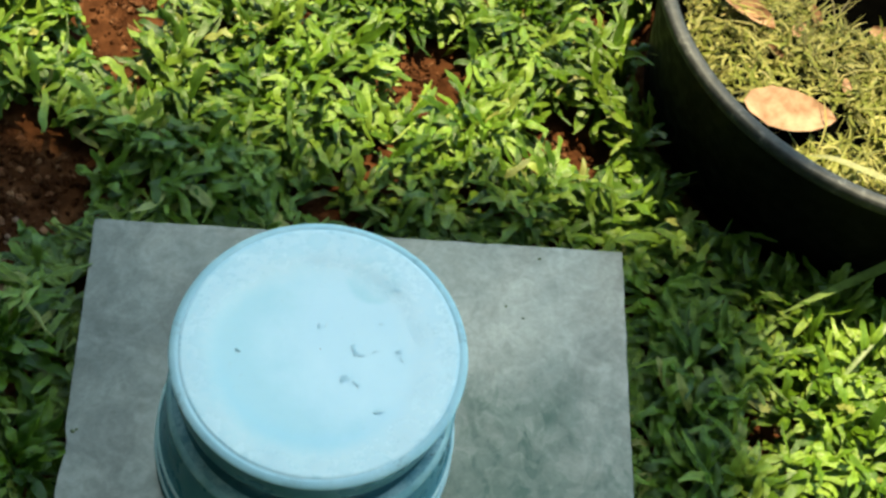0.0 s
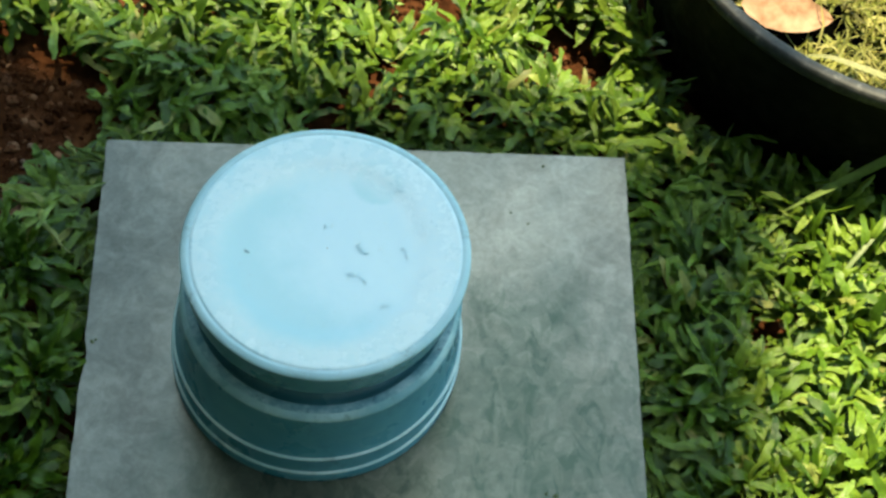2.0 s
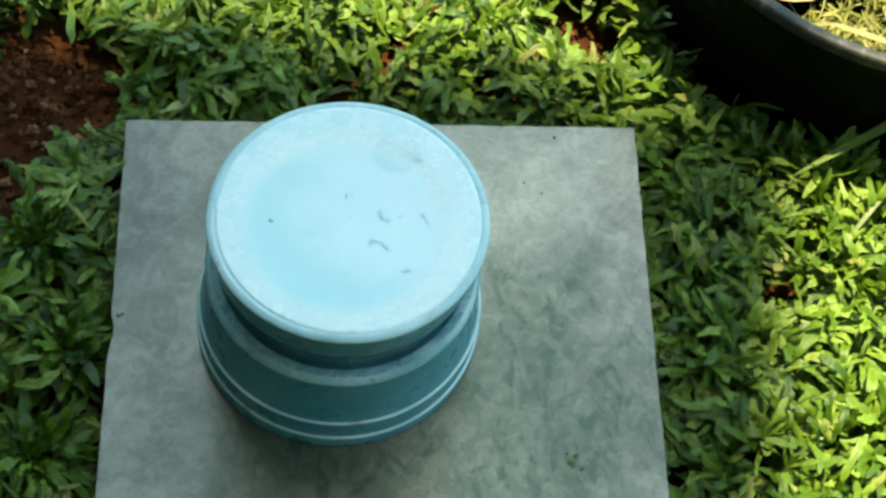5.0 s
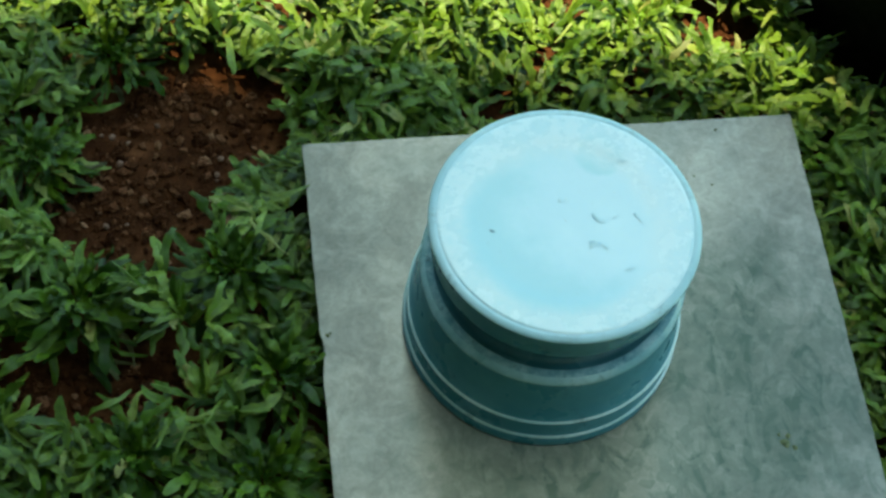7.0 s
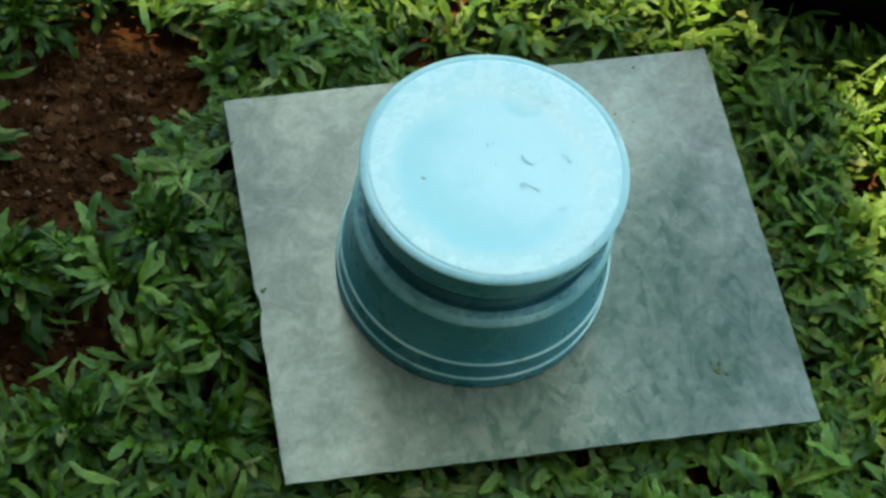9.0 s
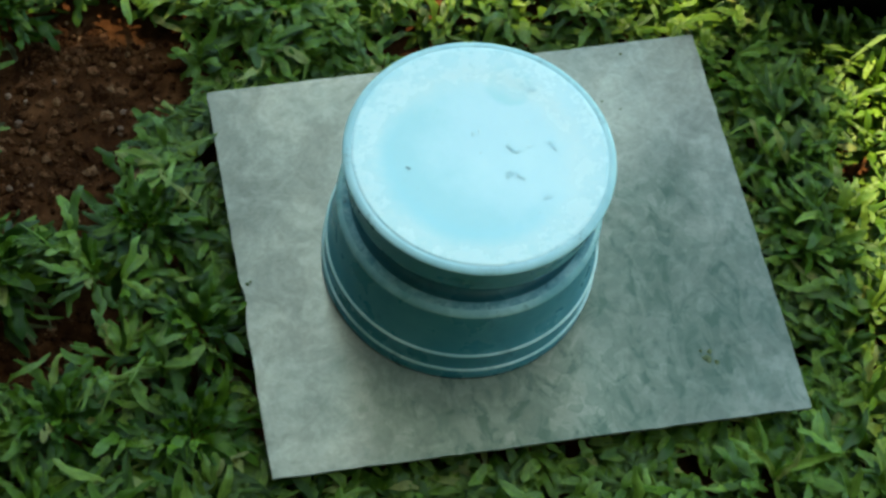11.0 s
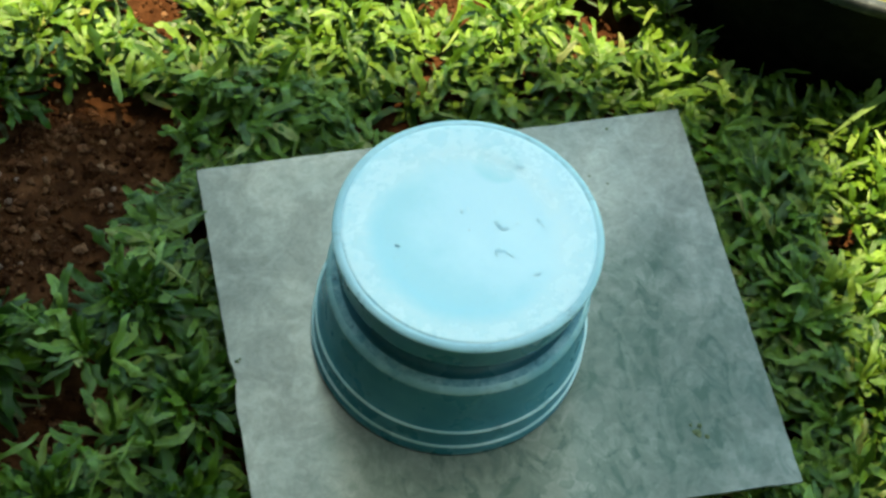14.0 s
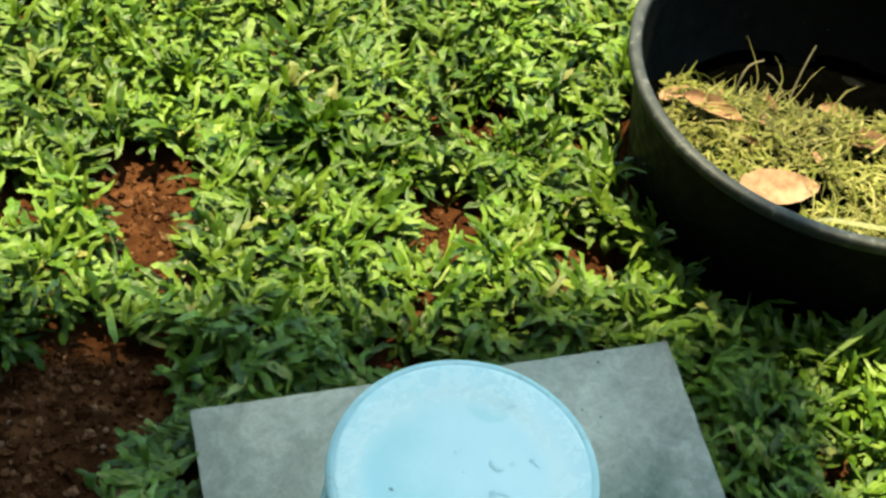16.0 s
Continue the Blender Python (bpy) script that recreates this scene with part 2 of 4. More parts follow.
# chalk dust and grime lying on the ledge
k = Mat("dusty ledge", 0.6, 0.3)
dust = k.calc('MULTIPLY', k.span(k.noise(46.0, 6, 0.7), 0.36, 0.62), k.span(k.noise(170.0, 6, 0.75), 0.3, 0.62, 0.35, 1.0))
c = k.mix(dust, (0.12, 0.27, 0.325), (0.36, 0.53, 0.58))
c = k.mix(k.span(k.noise(110.0, 6, 0.7), 0.58, 0.70, 0.0, 0.75), c, (0.025, 0.06, 0.07))
k.colour(c).bump(k.noise(200.0, 5, 0.7), 0.3, 0.001)
M_DUSTY = k.m
M_RIDGE = plastic("pale worn ridge", (0.36, 0.56, 0.60), (0.60, 0.74, 0.76), 1.0)

# the pail's bottom: chalky towards its edge, smoother and bluer in the dish
k = Mat("worn blue bottom", 0.25, 1.0)
sep = k.node("ShaderNodeSeparateXYZ")
k.link(k.co, sep.inputs[0])
rad = k.calc('SQRT', k.calc('ADD', k.calc('MULTIPLY', sep.outputs[0], sep.outputs[0]), k.calc('MULTIPLY', sep.outputs[1], sep.outputs[1])))
edge = k.span(k.calc('ADD', rad, k.calc('MULTIPLY', k.calc('SUBTRACT', k.noise(26.0, 6, 0.65), 0.5), 0.024)), 0.066, 0.089)
chalk = k.calc('MULTIPLY', edge, k.span(k.noise(60.0, 6, 0.7), 0.32, 0.64, 0.38, 0.82))
c = k.mix(k.span(k.noise(14.0, 4), 0.35, 0.7), (0.51, 0.750, 0.865), (0.565, 0.790, 0.885))
# the dish is less worn towards one side; a bluer reflection is painted in too
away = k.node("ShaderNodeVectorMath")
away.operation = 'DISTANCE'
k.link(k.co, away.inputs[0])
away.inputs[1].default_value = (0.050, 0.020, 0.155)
fresh_reflection = k.span(k.calc('ADD', away.outputs["Value"], k.calc('MULTIPLY', k.calc('SUBTRACT', k.noise(24.0, 5, 0.6), 0.5), 0.07)), 0.045, 0.105)
c = k.mix(k.calc('MULTIPLY', fresh_reflection, 0.68), c, (0.30, 0.625, 0.725))
# a spot rubbed down to the blue
rub = k.node("ShaderNodeVectorMath")
rub.operation = 'DISTANCE'
k.link(k.co, rub.inputs[0])
rub.inputs[1].default_value = (0.046, 0.073, 0.155)
c = k.mix(k.span(k.calc('ADD', rub.outputs["Value"], k.calc('MULTIPLY', k.calc('SUBTRACT', k.noise(40.0, 5, 0.6), 0.5), 0.014)), 0.018, 0.025, 0.72, 0.0), c, (0.30, 0.625, 0.725))
c = k.mix(chalk, c, (0.65, 0.800, 0.850))
grime = k.calc('MULTIPLY', k.span(k.noise(210.0, 6, 0.75), 0.60, 0.75, 0.0, 0.6), k.span(k.noise(22.0, 3), 0.5, 0.68, 0.1, 1.0))
c = k.mix(grime, c, (0.28, 0.42, 0.44))
k.colour(c)
k.roughness(k.calc('ADD', k.span(chalk, 0.0, 1.0, 0.07, 0.34), k.span(k.noise(40.0, 5, 0.6), 0.4, 0.75, 0.0, 0.12)))
k.bump(k.noise(9.0, 3), 0.12, 0.004)
M_BOTTOM = k.m

k = Mat("scuff", 0.7, 0.2)
k.colour(k.ramp(k.noise(300.0, 4), [(0.3, (0.44, 0.63, 0.71)), (0.7, (0.60, 0.79, 0.86))]))
M_SCUFF = k.m
k = Mat("dent", 0.7, 0.2)
k.colour(k.ramp(k.noise(300.0, 4), [(0.3, (0.17, 0.31, 0.37)), (0.7, (0.30, 0.48, 0.55))]))
M_DENT = k.m

k = Mat("black plastic", 0.5, 0.08)
k.colour(k.ramp(k.noise(40.0, 6, 0.65), [(0.35, (0.0028, 0.0032, 0.0031)), (0.62, (0.0055, 0.0062, 0.006)), (0.85, (0.022, 0.022, 0.02))]))
k.roughness(k.span(k.noise(60.0, 5), 0.3, 0.7, 0.42, 0.7)).bump(k.noise(90.0, 4), 0.1, 0.002)
M_BLACK = k.m
k = Mat("scuffed black rim", 0.5, 0.3)
k.colour(k.ramp(k.noise(70.0, 6, 0.7), [(0.35, (0.022, 0.024, 0.025)), (0.56, (0.048, 0.050, 0.052)), (0.66, (0.13, 0.13, 0.125)), (0.76, (0.34, 0.34, 0.32))]))
k.bump(k.noise(120.0, 4), 0.2, 0.002)
M_RIM = k.m

k = Mat("dry leaf", 0.7, 0.25)
k.colour(k.ramp(k.noise(60.0, 6, 0.65), [(0.28, (0.17, 0.085, 0.042)), (0.42, (0.26, 0.145, 0.085)), (0.56, (0.36, 0.215, 0.135)), (0.75, (0.44, 0.285, 0.185))]))
k.bump(k.noise(140.0, 4), 0.4, 0.002)
M_DRY = k.m
k = Mat("brown leaf", 0.75, 0.2)
k.colour(k.ramp(k.noise(70.0, 6, 0.65), [(0.3, (0.07, 0.035, 0.018)), (0.6, (0.17, 0.09, 0.045)), (0.8, (0.27, 0.16, 0.09))]))
k.bump(k.noise(140.0, 4), 0.5, 0.002)
M_BROWN = k.m
k = Mat("plaster", 0.9, 0.2)
k.colour(k.ramp(k.noise(3.0, 6), [(0.3, (0.11, 0.12, 0.11)), (0.7, (0.155, 0.165, 0.15))])).bump(k.noise(60.0, 4), 0.2, 0.004)
M_PLASTER = k.m


# ---------------------------------------------------------------- helpers
def mesh_from(name, verts, faces, material, smooth=True):
    me = bpy.data.meshes.new(name)
    me.from_pydata([tuple(p) for p in verts], [], faces)
    me.materials.append(material)
    if smooth:
        me.polygons.foreach_set("use_smooth", [True] * len(me.polygons))
    me.update()
    return me


def part(name, me, parent, label=""):
    ob = new(name, me)
    ob.parent = parent
    return tagged(ob, label) if label else ob


def thing(name, x, y, z, label, category, group="", kind="", rz=0.0):
    ob = new(name)
    ob.matrix_basis = pose(x, y, z, 0, 0, rz)
    ob.empty_display_size = 0.05
    return tagged(ob, label, category, group, kind)


def lathe(name, profile, material, n=128, wobble=0.0, closed=False, lean=(0.0, 0.0)):
    """A body of revolution from (radius, height) pairs."""
    verts, faces = [], []
    for i, (r0, z0) in enumerate(profile):
        for j in range(n):
            a = 2 * math.pi * j / n
            r1 = r0 * (1 + wobble * noise.noise(Vector((math.cos(a) * 1.3, math.sin(a) * 1.3, z0 * 6))))
            verts.append((r1 * math.cos(a) + lean[0] * z0, r1 * math.sin(a) + lean[1] * z0, z0))
    m = len(profile)
    for i in range(m if closed else m - 1):
        for j in range(n):
            a, b = i * n + j, i * n + (j + 1) % n
            c, d = ((i + 1) % m) * n + (j + 1) % n, ((i + 1) % m) * n + j
            faces.append((a, b, c, d))
    return mesh_from(name, verts, faces, material)


RNG = np.random.default_rng(7)


def leaves_mesh(name, base, az, e0, bend, length, width, fold, material, shape=(0.34, 0.50, 0.72, 0.92, 1.0, 1.0, 0.94, 0.76, 0.34), twist=None, wave=1.0, ruffle=0.0):
    """Many folded, bent, wavy strap leaves with ruffled margins in one mesh: arrays of one value a leaf."""
    count, rows = len(az), len(shape)
    s = np.linspace(0, 1, rows)
    elev = e0[:, None] - bend[:, None] * s[None, :] + wave * RNG.normal(0, 0.13, (count, rows))
    elev += wave * RNG.uniform(0.0, 0.42, (count, 1)) * np.sin(s[None, :] * RNG.uniform(5.0, 11.0, (count, 1)) + RNG.uniform(0, 6.28, (count, 1)))
    step = length[:, None] / (rows - 1)
    dr = np.cos(elev) * step
    dz = np.sin(elev) * step
    rr = np.concatenate([np.zeros((count, 1)), np.cumsum((dr[:, 1:] + dr[:, :-1]) / 2, 1)], 1)
    zz = np.concatenate([np.zeros((count, 1)), np.cumsum((dz[:, 1:] + dz[:, :-1]) / 2, 1)], 1)
    side = (twist if twist is not None else np.zeros(count))[:, None] * s[None, :] ** 2 * length[:, None]
    side = side + wave * 0.035 * length[:, None] * np.sin(s[None, :] * 7.0 + RNG.uniform(0, 6.28, (count, 1)))
    ca, sa = np.cos(az)[:, None], np.sin(az)[:, None]
    mx = base[:, 0:1] + rr * ca - side * sa
    my = base[:, 1:2] + rr * sa + side * ca
    mz = base[:, 2:3] + zz
    nx, nz = -np.sin(elev), np.cos(elev)
    co = np.empty((count, rows, 3, 3), np.float32)
    for i, sgn in ((0, -1), (1, 0), (2, 1)):
        crimp = np.sin(s[None, :] * RNG.uniform(9.0, 20.0, (count, 1)) + RNG.uniform(0, 6.28, (count, 1)))
        w = width[:, None] / 2 * np.array(shape)[None, :] * (1 + wave * RNG.normal(0, 0.12, (count, rows)) + 0.30 * ruffle * crimp)
        f = fold[:, None] + wave * RNG.normal(0, 0.16, (count, rows)) + ruffle * RNG.uniform(0.3, 1.0, (count, 1)) * crimp
        lift = w * np.sin(f) * abs(sgn)
        out = w * np.cos(f)
        co[:, :, i, 0] = mx - sgn * out * sa + lift * nx * ca
        co[:, :, i, 1] = my + sgn * out * ca + lift * nx * sa
        co[:, :, i, 2] = mz + lift * nz
    quad = []
    for r in range(rows - 1):
        for i in (0, 1):
            a = r * 3 + i
            quad.append((a, a + 3, a + 4, a + 1))
    quad = np.array(quad, np.int32)
    idx = (quad[None] + (np.arange(count) * rows * 3)[:, None, None]).reshape(-1)
    me = bpy.data.meshes.new(name)
    me.vertices.add(count * rows * 3)
    me.vertices.foreach_set("co", co.reshape(-1))
    nf = len(idx) // 4
    me.loops.add(len(idx))
    me.polygons.add(nf)
    me.loops.foreach_set("vertex_index", idx)
    me.polygons.foreach_set("loop_start", np.arange(nf, dtype=np.int32) * 4)
    me.polygons.foreach_set("use_smooth", np.ones(nf, bool))
    me.materials.append(material)
    me.update(calc_edges=True)
    vert = idx % (rows * 3)
    uv = np.stack([(vert % 3) * 0.5, (vert // 3) / (rows - 1)], 1).astype(np.float32)
    me.uv_layers.new(name="blade").data.foreach_set("uv", uv.reshape(-1))
    return me



# ---------------------------------------------------------------- plan
BOARD_Z = BOARD_TOP
BOARD = [(-0.250, 0.0), (0.250, 0.0), (0.236, -0.417), (-0.243, -0.399)]
PAIL = (-0.0446, -0.2140)
PAIL_LEAN = (0.046, 0.064)
POT = (0.541, 0.227)
POT_R, POT_H = 0.272, 0.180
SOIL_Z = -0.022
# bare soil: centre, half sizes, turn
BARE = [
    (-0.388, 0.035, 0.102, 0.085, 0), (-0.305, 0.086, 0.045, 0.022, 12), (-0.385, 0.120, 0.036, 0.026, 0), (-0.485, 0.000, 0.040, 0.045, 0), (-0.350, 0.112, 0.022, 0.020, 0), (-0.412, -0.050, 0.050, 0.060, 10),
    (-0.395, 0.115, 0.028, 0.025, 0), (-0.445, -0.217, 0.095, 0.030, -8), (-0.272, 0.345, 0.050, 0.044, 0),
    (-0.262, 0.265, 0.032, 0.075, 0), (0.048, 0.240, 0.028, 0.028, 0), (0.052, 0.200, 0.014, 0.024, 0),
    (0.205, 0.142, 0.029, 0.027, 0), (-0.065, 0.308, 0.024, 0.024, 0), (0.140, 0.378, 0.038, 0.026, 0),
    (0.075, 0.506, 0.015, 0.012, 0), (0.262, 0.320, 0.012, 0.020, 0), (-0.090, 0.568, 0.016, 0.012, 0),
    (-0.378, 0.674, 0.020, 0.015, 0), (-0.417, 0.328, 0.033, 0.022, 0), (-0.306, 0.225, 0.010, 0.010, 0),
    (-0.008, 0.044, 0.007, 0.003, 0), (0.380, -0.180, 0.006, 0.006, 0),
]


def bareness(x, y, margin=0.0):
    """Above 1 inside bare soil, for arrays."""
    best = np.zeros_like(x)
    wob = 0.22 * np.sin(x * 91 + 1.3 * np.sin(y * 57)) + 0.18 * np.sin(y * 113 + x * 37)
    for cx, cy, rx, ry, turn in BARE:
        a = math.radians(turn)
        u = (x - cx) * math.cos(a) + (y - cy) * math.sin(a)
        w = -(x - cx) * math.sin(a) + (y - cy) * math.cos(a)
        grow = margin * (1.45 if max(rx, ry) < 0.04 else 1.0)
        d = np.sqrt((u / (rx + grow)) ** 2 + (w / (ry + grow)) ** 2)
        best = np.maximum(best, 1.0 / np.maximum(d, 1e-3) * (1 + 0.35 * wob))
    return best


def over_board(x, y, inset):
    return (x > -0.247 + inset) & (x < 0.243 - inset) & (y < -inset) & (y > -0.408 + inset)


# ---------------------------------------------------------------- ground
HOLLOW = (-0.445, -0.217, 0.110, 0.050)


def soil_height(x, y):
    """Lumpy soil, a little raised where bare, sunk between the clumps beside the sheet; for arrays."""
    lumps = np.array([noise.fractal(Vector((a * 16, b * 16, 0)), 0.9, 2.2, 5) for a, b in zip(x, y)])
    d = ((x - HOLLOW[0]) / HOLLOW[2]) ** 2 + ((y - HOLLOW[1]) / HOLLOW[3]) ** 2
    return SOIL_Z + 0.0035 * lumps + 0.003 * np.clip(bareness(x, y) - 0.8, 0, 1) - 0.016 * np.maximum(0.0, 1.0 - 0.5 * d)


def soil_at(x, y):
    return float(soil_height(np.array([x]), np.array([y]))[0])


def ground_mesh():
    inner = np.arange(-1.0, 1.0001, 0.008)
    outer = np.array([1.1, 1.3, 1.7, 2.5, 4, 7, 12, 25, 60, 150, 400, 1000])
    xs = np.concatenate([-outer[::-1], inner, outer])
    X, Y = np.meshgrid(xs, xs)
    Z = np.full_like(X, SOIL_Z)
    near = (np.abs(X) < 1.2) & (np.abs(Y) < 1.2)
    Z[near] = soil_height(X[near], Y[near])
    under = over_board(X, Y, 0.05)
    Z[under] = BOARD_Z - 0.0030
    inpot = (X - POT[0]) ** 2 + (Y - POT[1]) ** 2 < 0.25 ** 2
    Z[inpot] = -0.012
    n = len(xs)
    faces = [(i * n + j, i * n + j + 1, (i + 1) * n + j + 1, (i + 1) * n + j) for i in range(n - 1) for j in range(n - 1)]
    return mesh_from("ground", np.stack([X, Y, Z], -1).reshape(-1, 3), faces, M_SOIL)


tagged(new("ground", ground_mesh()), "red-brown crumbly garden soil under the grass", "ground", kind="structure")

# unseen walls and roof slab, added to block light and shade the near lawn
SHADE_H = 10.0
shift = Vector((SUN_TO.x, SUN_TO.y)) * (SHADE_H / SUN_TO.z)
corner = Vector((0.410, 0.010)) + shift
along, back = Vector((-0.982, 0.190)), Vector((-0.190, -0.982))


def slab(name, a, b, c, d, z0, z1, material):
    vs = [(*p, z) for z in (z0, z1) for p in (a, b, c, d)]
    fs = [(3, 2, 1, 0), (4, 5, 6, 7), (0, 1, 5, 4), (1, 2, 6, 5), (2, 3, 7, 6), (3, 0, 4, 7)]
    return mesh_from(name, vs, fs, material, smooth=False)


roof = new("roof_eave", slab("roof_eave", corner, corner + along * 11, corner + along * 11 + back * 5.2, corner + back * 5.2, SHADE_H, SHADE_H + 0.12, M_PLASTER))
tagged(roof, "unseen plain flat slab added to shade the lawn", "roof", kind="structure")
w0 = corner + back * 4.9 - along * 5
wall = new("wall_south", slab("wall_south", w0, w0 + along * 16.5, w0 + along * 16.5 + back * 0.2, w0 + back * 0.2, SOIL_Z - 0.05, SHADE_H - 0.003, M_PLASTER))
tagged(wall, "unseen plain grey wall added to block light from behind", "wall", kind="structure")
v0 = corner + along * 5.0 - back * 0.9
side = new("wall_west", slab("wall_west", v0, v0 + along * 0.2, v0 + along * 0.2 + back * 5.79, v0 + back * 5.79, SOIL_Z - 0.05, SHADE_H - 0.003, M_PLASTER))
tagged(side, "unseen plain grey side wall added to block light", "wall", kind="structure")


# ---------------------------------------------------------------- lawn
CLUMPS = [(-0.322, -0.130, 1.05), (-0.466, -0.150, 1.05), (-0.415, -0.312, 0.98), (-0.286, -0.242, 1.0), (-0.305, -0.340, 0.95),
          (-0.445, 0.150, 0.85), (-0.062, 0.380, 1.6), (0.180, 0.455, 0.9), (0.030, 0.325, 0.8), (0.160, 0.315, 0.8), (-0.515, 0.02, 0.9),
          (-0.50, -0.38, 1.0), (-0.38, -0.43, 1.0)]


def lawn(name, x0, x1, y0, y1, per_m2, label, shape, hole=None, size=1.0):
    area = (x1 - x0) * (y1 - y0)
    n = int(area * per_m2)
    x, y = RNG.uniform(x0, x1, n), RNG.uniform(y0, y1, n)
    keep = (bareness(x, y, 0.018) < 1.0) & ~over_board(x, y, 0.006)
    keep &= (x - POT[0]) ** 2 + (y - POT[1]) ** 2 > 0.252 ** 2
    if hole:
        keep &= ~((x > hole[0]) & (x < hole[1]) & (y > hole[2]) & (y < hole[3]))
    for cx, cy, f in CLUMPS:
        keep &= (x - cx) ** 2 + (y - cy) ** 2 > ((0.056 if cx < -0.24 else 0.040) * f) ** 2
    x, y = x[keep], y[keep]
    # shoots lean away from the nearest tuft centre
    tufts = int(area * 210)
    tx, ty = RNG.uniform(x0, x1, tufts), RNG.uniform(y0, y1, tufts)
    near = np.empty(len(x), int)
    for a in range(0, len(x), 2000):
        near[a:a + 2000] = np.argmin((x[a:a + 2000, None] - tx) ** 2 + (y[a:a + 2000, None] - ty) ** 2, 1)
    ox, oy = x - tx[near], y - ty[near]
    dist = np.hypot(ox, oy)
    phi = np.arctan2(oy, ox)
    m = 5
    count = len(x) * m
    sx, sy = np.repeat(x, m), np.repeat(y, m)
    sd = np.clip(np.repeat(dist, m) / 0.05, 0, 1)
    az = np.repeat(phi, m) + RNG.normal(0, 1.0, count)
    out_x, out_y = sx - POT[0], sy - POT[1]
    by_tub = np.hypot(out_x, out_y) < 0.278
    az[by_tub] = np.arctan2(out_y, out_x)[by_tub] + np.clip(RNG.normal(0, 0.7, int(by_tub.sum())), -1.25, 1.25)
    inner = np.tile(np.arange(m) / (m - 1), len(x))
    e0 = np.radians(6 + 40 * inner) + 0.42 * (1 - sd) + RNG.normal(0, 0.2, count)
    bend = np.abs(RNG.normal(0.75, 0.45, count))
    length = 0.039 * size * RNG.uniform(0.55, 1.35, count)
    width = 0.0094 * size * RNG.uniform(0.65, 1.25, count)
    stem = np.repeat((0.002 + 0.042 * RNG.uniform(0, 1, len(x))), m) + 0.012 * (1 - sd)
    base = np.stack([sx, sy, SOIL_Z + stem + 0.008 * inner], 1)
    low = over_board(sx, sy, -0.045)
    e0[low] *= 0.55
    length[low] *= 0.85
    base[low, 2] = np.minimum(base[low, 2], 0.004)
    me = leaves_mesh(name, base, az, e0, bend, length, width, RNG.uniform(-0.70, 0.45, count), M_LEAF, shape, RNG.normal(0, 0.34, count), 1.0, 0.52)
    return tagged(new(name, me), label, "grass", kind="stuff")


lawn("lawn_grass", -0.72, 0.84, -0.60, 0.86, 6400, "short broad-leaved green carpet grass with bare patches", (0.34, 0.50, 0.72, 0.92, 1.0, 1.0, 0.94, 0.76, 0.34))
lawn("lawn_grass", -1.9, 2.0, -1.5, 2.0, 560, "short broad-leaved green carpet grass farther out", (0.40, 0.80, 1.0, 0.80, 0.14), (-0.72, 0.84, -0.60, 0.86), 1.9)


def clump_leaves():
    """Leaf meshes from the lowest, outer ones to the upright inner ones, rooted at the origin and pointing along x."""
    made = []
    for v in range(40):
        i = v / 39
        one = np.ones(1)
        made.append(leaves_mesh("leaf", np.zeros((1, 3)), 0 * one, np.radians(10 + 52 * i) * one + RNG.normal(0, 0.15, 1), np.abs(RNG.normal(0.85, 0.4, 1)), RNG.uniform(0.046, 0.070, 1) * (1.05 - 0.42 * i),
                                RNG.uniform(0.0092, 0.0130, 1), RNG.uniform(-0.65, 0.4, 1), M_CLUMP, shape=(0.26, 0.36, 0.54, 0.78, 0.96, 1.0, 0.98, 0.90, 0.70, 0.32), twist=RNG.normal(0, 0.3, 1), wave=1.0, ruffle=0.85))
    return made


def old_leaves():
    """Limp leaves hanging round the foot of a clump."""
    one = np.ones(1)
    return [leaves_mesh("old_leaf", np.zeros((1, 3)), 0 * one, RNG.uniform(0.2, 0.7, 1), RNG.uniform(0.8, 1.5, 1), RNG.uniform(0.034, 0.052, 1), RNG.uniform(0.0070, 0.0100, 1), RNG.uniform(-0.6, -0.1, 1), M_OLD_LEAF,
                        shape=(0.26, 0.36, 0.54, 0.78, 0.96, 1.0, 0.98, 0.90, 0.70, 0.32), twist=RNG.normal(0, 0.4, 1), wave=1.0, ruffle=0.5) for _ in range(8)]


OLD_LEAVES = old_leaves()
CLUMP_LEAVES = clump_leaves()


def grass_clump(x, y, f):
    root = thing("grass_clump", x, y, SOIL_Z, "leafy green clump of broad-bladed grass rooted in the soil", "grass clump", "grass clumps in the lawn")
    n = 120
    for q in range(n):
        i = q / (n - 1)
        a = q * 2.399 + random.gauss(0, 0.7)
        leaf = part("leaf", CLUMP_LEAVES[min(39, max(0, int(i * 39 + random.uniform(-5, 5))))], root)
        size = f * random.uniform(0.6, 1.1)
        out = 0.030 * (1 - 0.7 * i) * random.uniform(0.1, 1.2)
        leaf.matrix_basis = pose(out * math.cos(a), out * math.sin(a), 0.012 + 0.030 * i + random.uniform(0, 0.012), random.gauss(0, 18), random.gauss(0, 9), math.degrees(a + random.gauss(0, 0.25))) @ Matrix.Diagonal((size, size, size, 1))
    for q in range(9):
        a, size = q * 0.698 + random.gauss(0, 0.25), f * random.uniform(0.8, 1.1)
        leaf = part("old_leaf", OLD_LEAVES[random.randrange(8)], root, "withered olive-brown leaf")
        leaf.matrix_basis = pose(0.026 * f * math.cos(a), 0.026 * f * math.sin(a), 0.014, random.gauss(0, 20), 0, math.degrees(a)) @ Matrix.Diagonal((size, size, size, 1))
    return root


for cx, cy, f in CLUMPS:
    grass_clump(cx, cy, f)


